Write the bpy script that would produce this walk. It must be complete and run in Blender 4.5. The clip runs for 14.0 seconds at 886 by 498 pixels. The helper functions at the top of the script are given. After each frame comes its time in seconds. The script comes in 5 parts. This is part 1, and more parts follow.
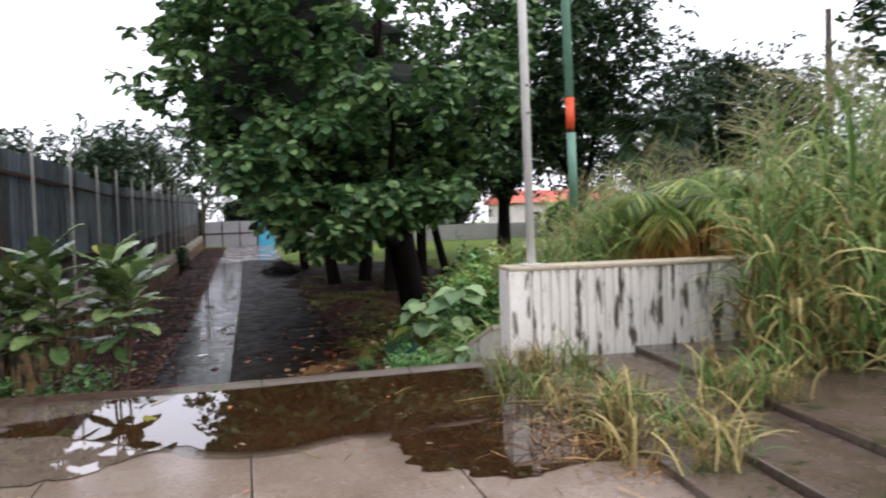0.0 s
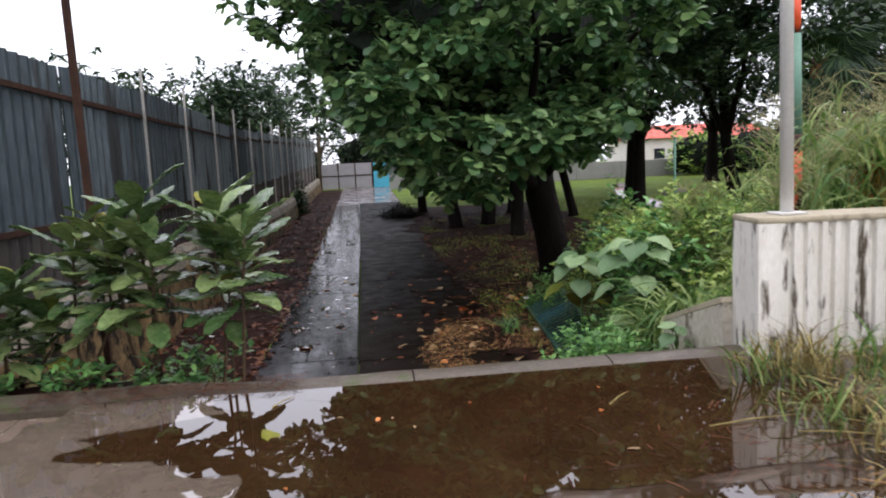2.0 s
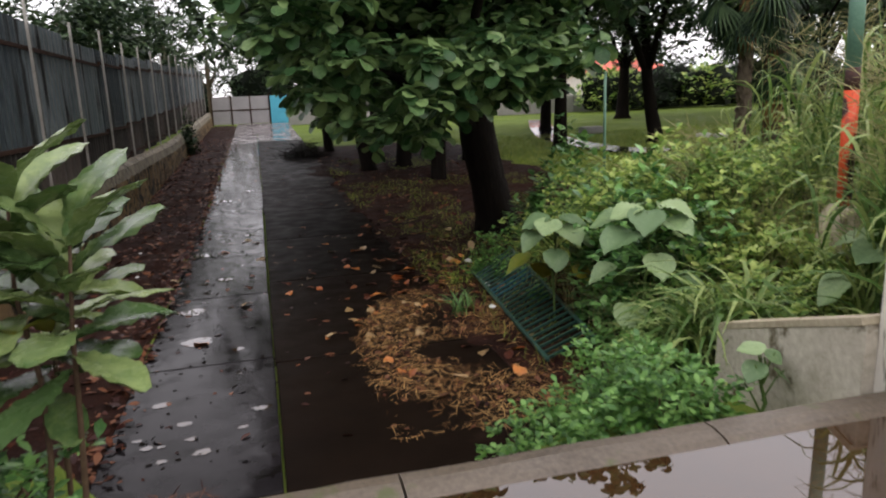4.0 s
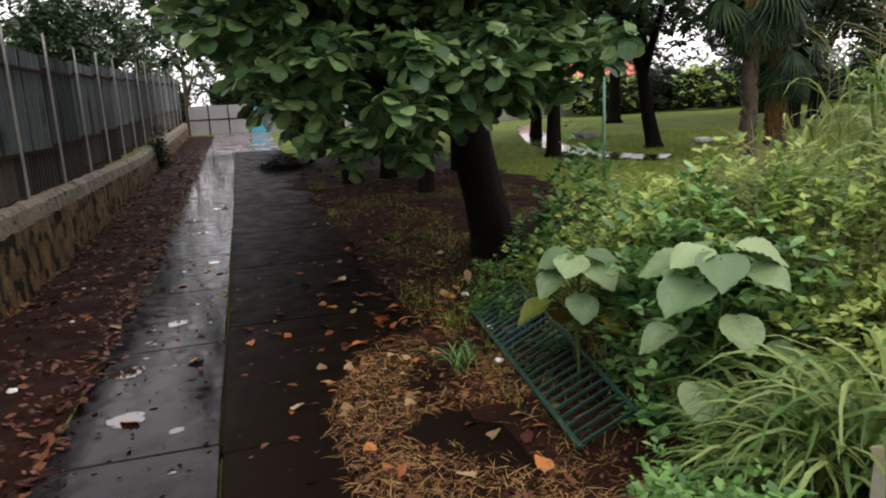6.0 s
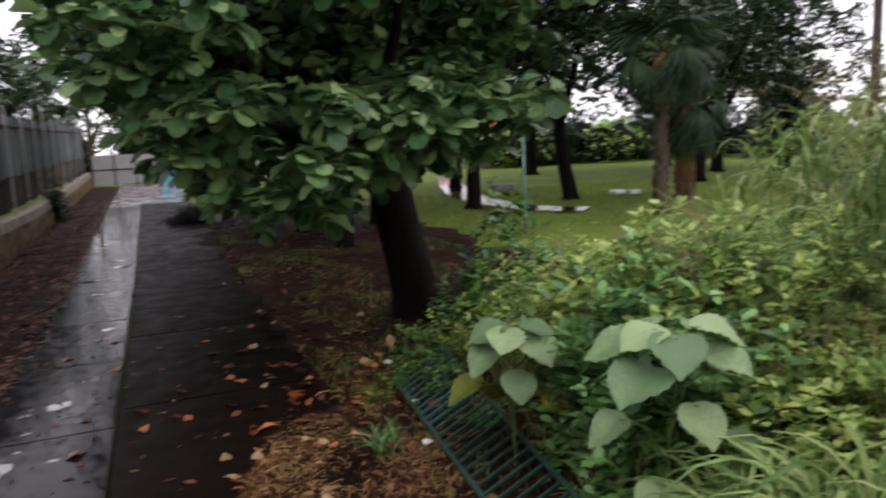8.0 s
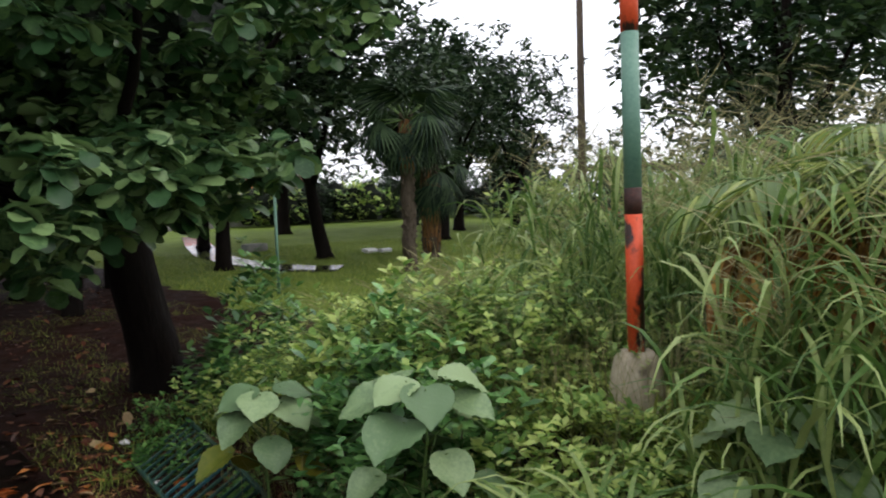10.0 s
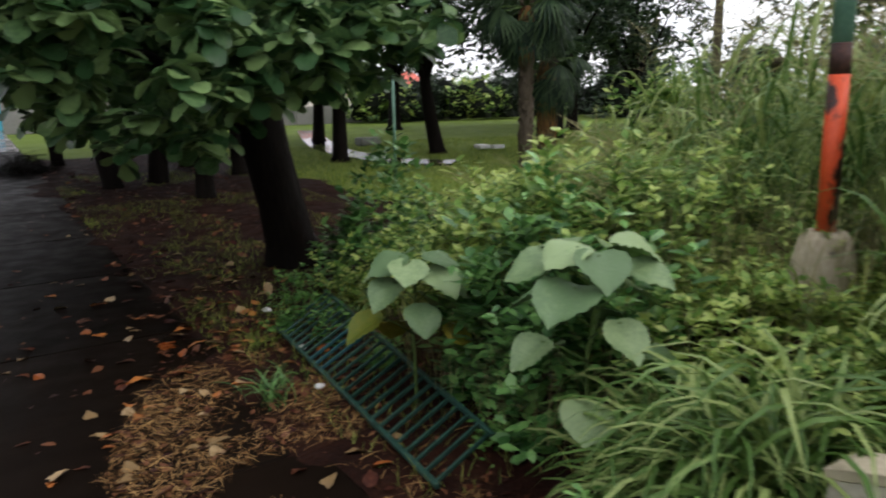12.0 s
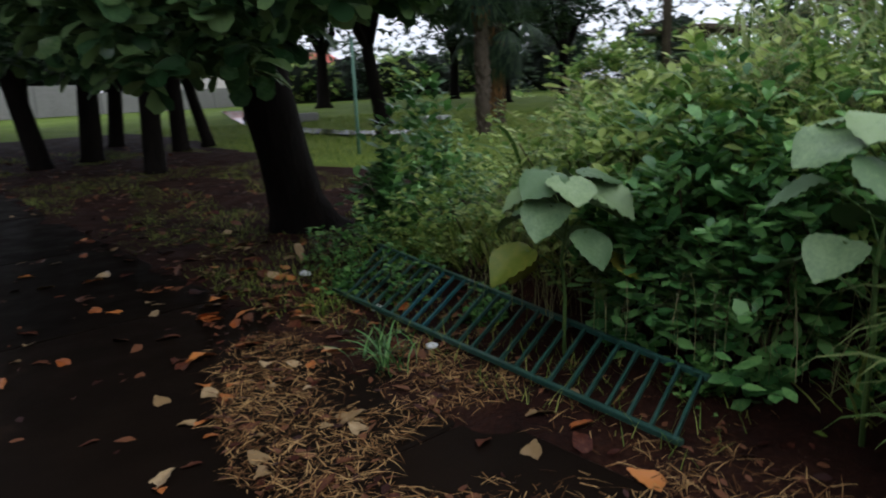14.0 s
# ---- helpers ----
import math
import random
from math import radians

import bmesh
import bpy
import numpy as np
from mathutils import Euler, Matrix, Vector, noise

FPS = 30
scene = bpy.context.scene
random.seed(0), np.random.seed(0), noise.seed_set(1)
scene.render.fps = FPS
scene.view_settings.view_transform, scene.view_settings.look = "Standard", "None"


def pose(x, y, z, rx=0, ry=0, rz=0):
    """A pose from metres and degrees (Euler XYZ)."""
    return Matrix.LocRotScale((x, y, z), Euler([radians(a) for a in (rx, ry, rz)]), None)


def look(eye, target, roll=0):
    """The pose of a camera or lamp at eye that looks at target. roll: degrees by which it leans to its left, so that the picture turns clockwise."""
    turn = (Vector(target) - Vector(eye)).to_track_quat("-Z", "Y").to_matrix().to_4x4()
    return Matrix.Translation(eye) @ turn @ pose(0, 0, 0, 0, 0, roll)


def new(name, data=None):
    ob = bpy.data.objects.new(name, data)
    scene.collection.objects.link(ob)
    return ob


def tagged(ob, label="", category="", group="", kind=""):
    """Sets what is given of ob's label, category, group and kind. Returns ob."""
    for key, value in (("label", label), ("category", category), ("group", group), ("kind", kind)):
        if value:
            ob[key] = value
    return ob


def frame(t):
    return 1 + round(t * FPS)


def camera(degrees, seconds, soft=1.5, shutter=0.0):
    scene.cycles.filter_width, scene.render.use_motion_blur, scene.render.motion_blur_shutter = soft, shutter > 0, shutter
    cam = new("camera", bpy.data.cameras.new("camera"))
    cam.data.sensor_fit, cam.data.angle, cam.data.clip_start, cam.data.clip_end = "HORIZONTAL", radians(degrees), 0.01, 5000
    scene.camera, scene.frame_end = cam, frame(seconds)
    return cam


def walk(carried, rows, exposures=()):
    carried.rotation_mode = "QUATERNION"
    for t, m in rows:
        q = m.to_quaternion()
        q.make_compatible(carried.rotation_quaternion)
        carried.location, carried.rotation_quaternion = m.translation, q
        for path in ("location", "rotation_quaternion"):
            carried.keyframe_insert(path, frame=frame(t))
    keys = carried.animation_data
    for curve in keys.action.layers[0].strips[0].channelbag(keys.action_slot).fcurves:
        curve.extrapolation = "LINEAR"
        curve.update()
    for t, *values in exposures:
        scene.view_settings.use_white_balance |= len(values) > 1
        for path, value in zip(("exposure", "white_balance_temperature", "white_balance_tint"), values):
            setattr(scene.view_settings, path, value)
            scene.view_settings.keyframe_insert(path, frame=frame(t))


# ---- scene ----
cam = camera(64.9, 14.0, soft=2.0, shutter=0.4)
PATH = [
    (0, (0.608, -0.234, 2.387), (0.868, 1.748, 2.311), -1.8),
    (0.5, (0.547, 0.027, 2.402), (0.572, 2.022, 2.261), -1.4),
    (1, (0.464, 0.474, 2.392), (0.362, 2.452, 2.109), -1.9),
    (1.5, (0.307, 0.967, 2.356), (0.327, 2.953, 2.123), -4.0),
    (2, (0.169, 1.499, 2.369), (0.11, 3.485, 2.136), -2.7),
    (2.5, (0.039, 2.088, 2.362), (0.107, 4.069, 2.097), -2.6),
    (3, (-0.069, 2.527, 2.37), (-0.004, 4.482, 1.952), -2.6),
    (3.5, (-0.126, 3.058, 2.416), (0.031, 5.0, 1.963), -2.3),
    (4, (-0.249, 3.503, 2.425), (-0.034, 5.445, 1.999), -2.2),
    (4.2, (-0.294, 3.652, 2.406), (-0.068, 5.599, 2.007), -1.4),
    (6.3, (-0.117, 5.188, 2.439), (0.131, 7.129, 2.026), -3.2),
    (6.5, (-0.121, 5.258, 2.459), (-0.011, 7.215, 2.061), -2.8),
    (7, (-0.057, 5.455, 2.479), (-0.082, 7.414, 2.08), -1.8),
    (7.5, (-0.084, 5.542, 2.484), (0.106, 7.508, 2.168), -2.5),
    (8, (-0.053, 5.595, 2.494), (0.436, 7.513, 2.21), -2.4),
    (8.2, (-0.044, 5.604, 2.49), (0.611, 7.477, 2.234), -2.3),
    (8.5, (-0.014, 5.606, 2.482), (0.845, 7.399, 2.268), -2.5),
    (9, (-0.015, 5.591, 2.486), (0.971, 7.327, 2.361), -2.8),
    (9.2, (-0.02, 5.585, 2.493), (0.993, 7.306, 2.39), -2.6),
    (11.3, (-0.04, 5.623, 2.422), (1.206, 7.154, 2.099), -0.5),
    (11.5, (-0.038, 5.711, 2.388), (1.041, 7.346, 1.985), 0.2),
    (12, (-0.239, 5.947, 2.238), (0.615, 7.709, 1.829), -1.0),
    (12.5, (-0.431, 6.359, 2.276), (0.216, 8.191, 1.8), -0.1),
    (13, (-0.709, 6.704, 2.09), (-0.035, 8.502, 1.531), -3.4),
    (13.5, (-0.932, 7.003, 1.93), (-0.106, 8.762, 1.456), -2.0),
    (14, (-1.13, 7.395, 1.716), (-0.07, 9.028, 1.259), -2.6),
]
EXPOSURES = [(0, 0.27, 6450, 18), (2, 0.25, 6450, 18), (3, 0.25, 6600, 18), (4, 0.15, 7000, 18), (7, 0.24, 7100, 21), (7.5, 0.24, 7000, 22), (8, 0.1, 6800, 21), (9, 0.08, 6600, 21), (9.3, 0.07, 6600, 20), (11.3, -0.08, 6700, 8), (12, -0.05, 6700, 14), (12.5, 0.0, 6700, 18), (13, -0.12, 6700, 21), (13.5, -0.2, 6700, 25), (14, -0.4, 6100, 13)]
walk(cam, [(t, pose(0, 0, 0, 0, 0, -8) @ look(eye, target, roll)) for t, eye, target, roll in PATH], EXPOSURES)

# ---- light ----
SUN_EL, SUN_AZ = radians(50), radians(150)
world = bpy.data.worlds.new("overcast_sky")
scene.world = world
world.use_nodes = True
wn, wl = world.node_tree.nodes, world.node_tree.links
sky = wn.new("ShaderNodeTexSky")
sky.sky_type, sky.sun_disc, sky.sun_elevation, sky.sun_rotation = "NISHITA", False, SUN_EL, SUN_AZ
sky.dust_density, sky.air_density = 4.0, 1.0
cloud = wn.new("ShaderNodeMixRGB")
cloud.inputs[0].default_value = 0.82
cloud.inputs[2].default_value = (12.0, 12.5, 13.4, 1)
wl.new(sky.outputs[0], cloud.inputs[1])
wl.new(cloud.outputs[0], wn["Background"].inputs[0])
wn["Background"].inputs[1].default_value = 0.15
sun = new("sun", bpy.data.lights.new("sun", "SUN"))
sun.data.energy, sun.data.angle, sun.data.color = 0.5, radians(40), (1.0, 0.97, 0.92)
sun.matrix_basis = look((0, 0, 30), (30 * math.sin(-SUN_AZ) * math.cos(SUN_EL), -30 * math.cos(SUN_AZ) * math.cos(SUN_EL), 30 - 30 * math.sin(SUN_EL)))

rnd = random.Random(7)
rng = np.random.default_rng(11)


# ---- materials ----
def material(name, colours, scale=4.0, rough=(0.6, 0.8), bump=0.2, fine=60.0, metal=0.0, stretch=(1, 1, 1), island=0.0,
             through_light=0.0, spots=None, object_random=0.0, bump_scale=0.01, ior=1.45):
    """A surface of two or three colours mixed by noise at two scales, with grain and relief. spots: (colour, scale, threshold)."""
    m = bpy.data.materials.new(name)
    m.use_nodes = True
    n, l = m.node_tree.nodes, m.node_tree.links
    b = n["Principled BSDF"]
    co = n.new("ShaderNodeTexCoord")
    mp = n.new("ShaderNodeMapping")
    mp.inputs["Scale"].default_value = stretch
    l.new(co.outputs["Object"], mp.inputs["Vector"])

    def tex(sc, detail=6, r=0.6):
        t = n.new("ShaderNodeTexNoise")
        t.inputs["Scale"].default_value, t.inputs["Detail"].default_value, t.inputs["Roughness"].default_value = sc, detail, r
        l.new(mp.outputs[0], t.inputs["Vector"])
        return t

    big, small = tex(scale), tex(fine, 4)
    ramp = n.new("ShaderNodeValToRGB")
    els = ramp.color_ramp.elements
    els[0].position, els[1].position = 0.32, 0.68
    els[0].color, els[1].color = (*colours[0], 1), (*colours[-1], 1)
    if len(colours) == 3:
        e = els.new(0.5)
        e.color = (*colours[1], 1)
    add = n.new("ShaderNodeMath")
    add.operation = "MULTIPLY_ADD"
    add.inputs[1].default_value = 0.5
    half = n.new("ShaderNodeMath")
    half.operation = "MULTIPLY_ADD"
    half.inputs[1].default_value, half.inputs[2].default_value = 0.5, 0.0
    l.new(big.outputs["Fac"], half.inputs[0])
    l.new(small.outputs["Fac"], add.inputs[0])
    l.new(half.outputs[0], add.inputs[2])
    fac = add.outputs[0]
    if island or object_random:
        g = n.new("ShaderNodeNewGeometry") if island else n.new("ShaderNodeObjectInfo")
        k = n.new("ShaderNodeMath")
        k.operation = "MULTIPLY_ADD"
        k.inputs[1].default_value, k.inputs[2].default_value = (island or object_random), -0.5 * (island or object_random)
        l.new(g.outputs["Random Per Island" if island else "Random"], k.inputs[0])
        s = n.new("ShaderNodeMath")
        l.new(fac, s.inputs[0])
        l.new(k.outputs[0], s.inputs[1])
        fac = s.outputs[0]
    l.new(fac, ramp.inputs[0])
    col = ramp.outputs[0]
    if spots:
        t = tex(spots[1], 5)
        r2 = n.new("ShaderNodeValToRGB")
        r2.color_ramp.elements[0].position, r2.color_ramp.elements[1].position = spots[2], spots[2] + (0.07 if spots[1] > 1 else 0.2)
        l.new(t.outputs["Fac"], r2.inputs[0])
        mx = n.new("ShaderNodeMixRGB")
        l.new(r2.outputs[0], mx.inputs[0])
        l.new(col, mx.inputs[1])
        mx.inputs[2].default_value = (*spots[0], 1)
        col = mx.outputs[0]
    l.new(col, b.inputs["Base Color"])
    mr = n.new("ShaderNodeMapRange")
    mr.inputs[1].default_value, mr.inputs[2].default_value = 0.38, 0.62
    mr.inputs[3].default_value, mr.inputs[4].default_value = rough
    rt = tex(scale * 1.7, 5)
    l.new(rt.outputs["Fac"], mr.inputs[0])
    l.new(mr.outputs[0], b.inputs["Roughness"])
    b.inputs["Metallic"].default_value = metal
    b.inputs["IOR"].default_value = ior
    if bump:
        bp = n.new("ShaderNodeBump")
        bp.inputs["Strength"].default_value, bp.inputs["Distance"].default_value = bump, bump_scale
        l.new(add.outputs[0], bp.inputs["Height"])
        l.new(bp.outputs[0], b.inputs["Normal"])
    if through_light:
        tr = n.new("ShaderNodeBsdfTranslucent")
        l.new(col, tr.inputs[0])
        ms = n.new("ShaderNodeMixShader")
        ms.inputs[0].default_value = through_light
        l.new(b.outputs[0], ms.inputs[1])
        l.new(tr.outputs[0], ms.inputs[2])
        l.new(ms.outputs[0], n["Material Output"].inputs["Surface"])
    return m


M = {}
M["concrete_wet"] = material("wet_concrete", [(0.14, 0.1, 0.075), (0.22, 0.165, 0.125), (0.3, 0.24, 0.185)], 1.2, (0.06, 0.34), 0.15, 40, spots=((0.11, 0.075, 0.052), 0.8, 0.5))
M["kerb"] = material("kerb_concrete", [(0.05, 0.04, 0.03), (0.15, 0.12, 0.088)], 2.5, (0.3, 0.55), 0.4, 50, spots=((0.07, 0.08, 0.03), 5, 0.58))
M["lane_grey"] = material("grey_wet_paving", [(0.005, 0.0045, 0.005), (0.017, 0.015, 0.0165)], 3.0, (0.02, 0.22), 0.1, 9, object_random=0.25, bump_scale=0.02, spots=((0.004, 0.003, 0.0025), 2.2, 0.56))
M["apron"] = material("pale_wet_concrete", [(0.1, 0.085, 0.085), (0.2, 0.175, 0.175)], 1.0, (0.08, 0.35), 0.1, 20, object_random=0.2)
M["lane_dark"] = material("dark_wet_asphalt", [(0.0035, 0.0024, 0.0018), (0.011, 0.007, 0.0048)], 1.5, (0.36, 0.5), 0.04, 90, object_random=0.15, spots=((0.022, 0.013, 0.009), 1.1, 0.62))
M["water"] = material("muddy_rain_water", [(0.02, 0.009, 0.004), (0.05, 0.023, 0.0095)], 0.8, (0.01, 0.02), 0.012, 3, ior=1.95)
M["clear_water"] = material("thin_clear_rain_water", [(0.11, 0.08, 0.06), (0.2, 0.155, 0.12)], 1.2, (0.012, 0.03), 0.012, 5, ior=2.6)
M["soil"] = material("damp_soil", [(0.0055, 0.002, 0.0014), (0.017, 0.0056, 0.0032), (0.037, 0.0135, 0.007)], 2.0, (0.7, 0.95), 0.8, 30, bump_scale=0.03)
M["ground"] = material("grassy_ground", [(0.067, 0.108, 0.018), (0.112, 0.166, 0.028), (0.167, 0.225, 0.042)], 0.5, (0.75, 0.95), 0.8, 25, bump_scale=0.04)
M["white_wall"] = material("stained_white_paint", [(0.62, 0.58, 0.5), (0.84, 0.82, 0.75)], 3.0, (0.5, 0.75), 0.35, 35, spots=((0.1, 0.078, 0.053), 4.0, 0.54), stretch=(2.6, 2.6, 0.55))
M["plaster"] = material("mossy_old_plaster", [(0.3, 0.25, 0.17), (0.52, 0.46, 0.33)], 3.0, (0.6, 0.85), 0.6, 30, spots=((0.06, 0.05, 0.035), 2.3, 0.6), bump_scale=0.02)
M["stub"] = material("dirty_white_plaster", [(0.36, 0.32, 0.24), (0.66, 0.62, 0.52)], 2.6, (0.6, 0.85), 0.4, 25, spots=((0.11, 0.09, 0.05), 3.2, 0.58), bump_scale=0.015)
M["wall_cap"] = material("mossy_wall_top", [(0.07, 0.062, 0.045), (0.2, 0.175, 0.13), (0.36, 0.32, 0.24)], 3.2, (0.6, 0.9), 0.8, 22, spots=((0.03, 0.028, 0.018), 5.0, 0.56), bump_scale=0.03)
M["ochre"] = material("ochre_stained_wall", [(0.05, 0.036, 0.022), (0.14, 0.095, 0.048), (0.32, 0.21, 0.095)], 2.6, (0.6, 0.9), 0.8, 24, spots=((0.014, 0.012, 0.009), 3.6, 0.5), bump_scale=0.03)
M["sheet"] = material("dark_green_metal_sheet", [(0.04, 0.054, 0.063), (0.1, 0.125, 0.137), (0.18, 0.215, 0.23)], 1.6, (0.3, 0.6), 0.15, 30, metal=0.25, stretch=(1, 2.2, 0.16), object_random=0.45, spots=((0.022, 0.024, 0.025), 1.6, 0.54))
M["kick"] = material("dark_rusted_sheet", [(0.016, 0.014, 0.013), (0.04, 0.033, 0.029), (0.085, 0.07, 0.06)], 1.8, (0.5, 0.8), 0.2, 30, stretch=(1, 2, 0.3), object_random=0.4)
M["post"] = material("weathered_galvanised_post", [(0.2, 0.19, 0.17), (0.4, 0.39, 0.36)], 4, (0.4, 0.6), 0.1, 60, metal=0.4)
M["rust"] = material("rusty_iron", [(0.022, 0.013, 0.01), (0.06, 0.03, 0.02)], 8, (0.7, 0.9), 0.4, 60)
M["grey_pole"] = material("pale_grey_painted_pole", [(0.58, 0.57, 0.54), (0.72, 0.71, 0.68)], 6, (0.4, 0.6), 0.1, 50)
M["green_paint"] = material("faded_green_paint", [(0.09, 0.2, 0.15), (0.16, 0.3, 0.22)], 5, (0.4, 0.6), 0.15, 50)
M["orange_paint"] = material("chipped_orange_paint", [(0.55, 0.06, 0.015), (0.75, 0.1, 0.03)], 5, (0.45, 0.65), 0.3, 40, spots=((0.03, 0.014, 0.01), 6, 0.53), stretch=(1, 1, 0.6))
M["dark_band"] = material("dark_scorched_paint", [(0.015, 0.01, 0.01), (0.08, 0.03, 0.02)], 9, (0.6, 0.8), 0.3, 50)
M["grate"] = material("dark_green_painted_iron", [(0.010, 0.042, 0.031), (0.026, 0.084, 0.063)], 6, (0.3, 0.5), 0.2, 60)
M["grate_teal"] = material("teal_painted_iron", [(0.01, 0.07, 0.08), (0.02, 0.1, 0.11)], 6, (0.3, 0.5), 0.2, 60)
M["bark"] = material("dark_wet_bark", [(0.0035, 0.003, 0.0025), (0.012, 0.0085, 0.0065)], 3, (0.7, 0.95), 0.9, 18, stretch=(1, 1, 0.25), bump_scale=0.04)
M["bark_grey"] = material("grey_brown_bark", [(0.05, 0.038, 0.028), (0.12, 0.095, 0.07)], 3, (0.7, 0.95), 0.9, 14, stretch=(1, 1, 0.3), bump_scale=0.05)
M["leaf_almond"] = material("broad_green_leaf", [(0.03, 0.08, 0.028), (0.075, 0.15, 0.055), (0.17, 0.27, 0.1)], 0.5, (0.25, 0.45), 0.05, 30, island=0.7, through_light=0.25)
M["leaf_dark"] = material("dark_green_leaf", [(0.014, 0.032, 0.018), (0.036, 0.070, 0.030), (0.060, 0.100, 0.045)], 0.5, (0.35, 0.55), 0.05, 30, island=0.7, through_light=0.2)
M["leaf_bush"] = material("fresh_green_leaf", [(0.14, 0.27, 0.06), (0.3, 0.45, 0.115), (0.52, 0.63, 0.19)], 0.6, (0.3, 0.5), 0.05, 30, island=0.8, through_light=0.42)
M["leaf_deep"] = material("deep_green_glossy_leaf", [(0.048, 0.138, 0.038), (0.105, 0.25, 0.07), (0.195, 0.4, 0.115)], 0.6, (0.2, 0.4), 0.05, 30, island=0.8, through_light=0.2)
M["leaf_big"] = material("large_pale_green_leaf", [(0.13, 0.225, 0.1), (0.21, 0.32, 0.145), (0.3, 0.42, 0.2)], 9, (0.35, 0.55), 0.5, 55, object_random=0.5, through_light=0.25)
M["leaf_yellow"] = material("yellowing_leaf", [(0.160, 0.204, 0.027), (0.336, 0.306, 0.045)], 6, (0.35, 0.5), 0.2, 25, object_random=0.4, through_light=0.3)
M["leaf_croton"] = material("thick_green_croton_leaf", [(0.07, 0.135, 0.045), (0.25, 0.335, 0.125)], 9, (0.18, 0.35), 0.25, 25, object_random=0.6, through_light=0.15)
M["stem"] = material("woody_plant_stem", [(0.05, 0.03, 0.02), (0.1, 0.07, 0.04)], 9, (0.6, 0.8), 0.3, 40)
M["stem_green"] = material("green_plant_stem", [(0.06, 0.12, 0.03), (0.12, 0.2, 0.05)], 9, (0.5, 0.7), 0.2, 40)
M["grass"] = material("grass_blade", [(0.110, 0.183, 0.027), (0.219, 0.309, 0.054), (0.383, 0.435, 0.108)], 0.7, (0.35, 0.55), 0.0, 20, island=0.8, through_light=0.3)
M["cane"] = material("tall_grass_blade", [(0.075, 0.155, 0.033), (0.155, 0.265, 0.068), (0.31, 0.395, 0.135)], 0.7, (0.35, 0.55), 0.0, 20, island=0.8, through_light=0.3)
M["dry_grass"] = material("dry_yellow_grass", [(0.16, 0.12, 0.035), (0.3, 0.24, 0.08), (0.48, 0.4, 0.16)], 1.5, (0.55, 0.8), 0.0, 20, island=0.8, through_light=0.25)
M["straw"] = material("dry_straw", [(0.1, 0.047, 0.018), (0.25, 0.13, 0.05), (0.5, 0.31, 0.13)], 1.5, (0.6, 0.85), 0.0, 20, island=0.8, through_light=0.15)
M["seed"] = material("grass_seed_head", [(0.2, 0.19, 0.08), (0.36, 0.33, 0.16)], 3, (0.6, 0.8), 0.0, 20, island=0.6, through_light=0.3)
M["dead_leaf"] = material("fallen_brown_leaf", [(0.024, 0.0055, 0.0035), (0.063, 0.016, 0.0085), (0.14, 0.055, 0.026)], 1.5, (0.35, 0.6), 0.1, 30, island=0.9)
M["dead_orange"] = material("fallen_orange_leaf", [(0.28, 0.075, 0.016), (0.52, 0.19, 0.045)], 12, (0.35, 0.55), 0.2, 40, object_random=0.6)
M["dead_pale"] = material("fallen_pale_leaf", [(0.22, 0.14, 0.06), (0.45, 0.32, 0.17)], 12, (0.4, 0.6), 0.2, 40, object_random=0.6)
M["gate"] = material("pale_grey_gate_sheet", [(0.25, 0.25, 0.255), (0.36, 0.355, 0.36)], 2, (0.4, 0.6), 0.15, 30)
M["cyan"] = material("bright_blue_painted_door", [(0.05, 0.35, 0.5), (0.08, 0.45, 0.6)], 3, (0.4, 0.6), 0.1, 30)
M["house_wall"] = material("white_house_wall", [(0.55, 0.5, 0.48), (0.7, 0.66, 0.62)], 1, (0.6, 0.8), 0.1, 10)
M["roof"] = material("red_roof_sheet", [(0.5, 0.08, 0.05), (0.65, 0.13, 0.08)], 1.5, (0.5, 0.7), 0.2, 12)
M["far_wall"] = material("grey_boundary_wall", [(0.2, 0.2, 0.19), (0.32, 0.31, 0.3)], 0.6, (0.7, 0.9), 0.2, 8)
M["thatch"] = material("dry_palm_skirt", [(0.12, 0.06, 0.025), (0.28, 0.15, 0.06)], 2, (0.7, 0.9), 0.3, 20, island=0.6)
M["white"] = material("white_plastic_litter", [(0.7, 0.7, 0.68), (0.8, 0.8, 0.79)], 6, (0.3, 0.5), 0.1, 30)
M["red"] = material("red_printed_wrapper", [(0.6, 0.03, 0.03), (0.7, 0.06, 0.05)], 6, (0.3, 0.5), 0.1, 30)
M["blue"] = material("blue_plastic", [(0.1, 0.3, 0.65), (0.14, 0.38, 0.75)], 6, (0.3, 0.5), 0.1, 30)
M["blue_film"] = material("pale_blue_plastic", [(0.35, 0.5, 0.62), (0.5, 0.63, 0.72)], 6, (0.25, 0.45), 0.1, 30)
M["dark_glass"] = material("dark_window_glass", [(0.02, 0.025, 0.03), (0.03, 0.035, 0.04)], 2, (0.05, 0.1), 0.0, 10)

M["leaf_weed"] = material("vivid_green_weed_leaf", [(0.05, 0.15, 0.03), (0.1, 0.25, 0.05), (0.18, 0.36, 0.09)], 0.6, (0.3, 0.5), 0.05, 30, island=0.8, through_light=0.3)
M["leaf_feather"] = material("yellow_green_palm_leaflet", [(0.09, 0.16, 0.03), (0.19, 0.28, 0.06), (0.34, 0.4, 0.1)], 0.7, (0.3, 0.5), 0.0, 20, island=0.8, through_light=0.35)
M["tread"] = material("dark_wet_tread", [(0.05, 0.035, 0.025), (0.13, 0.095, 0.07)], 1.6, (0.1, 0.4), 0.3, 35, spots=((0.03, 0.035, 0.012), 4, 0.57))
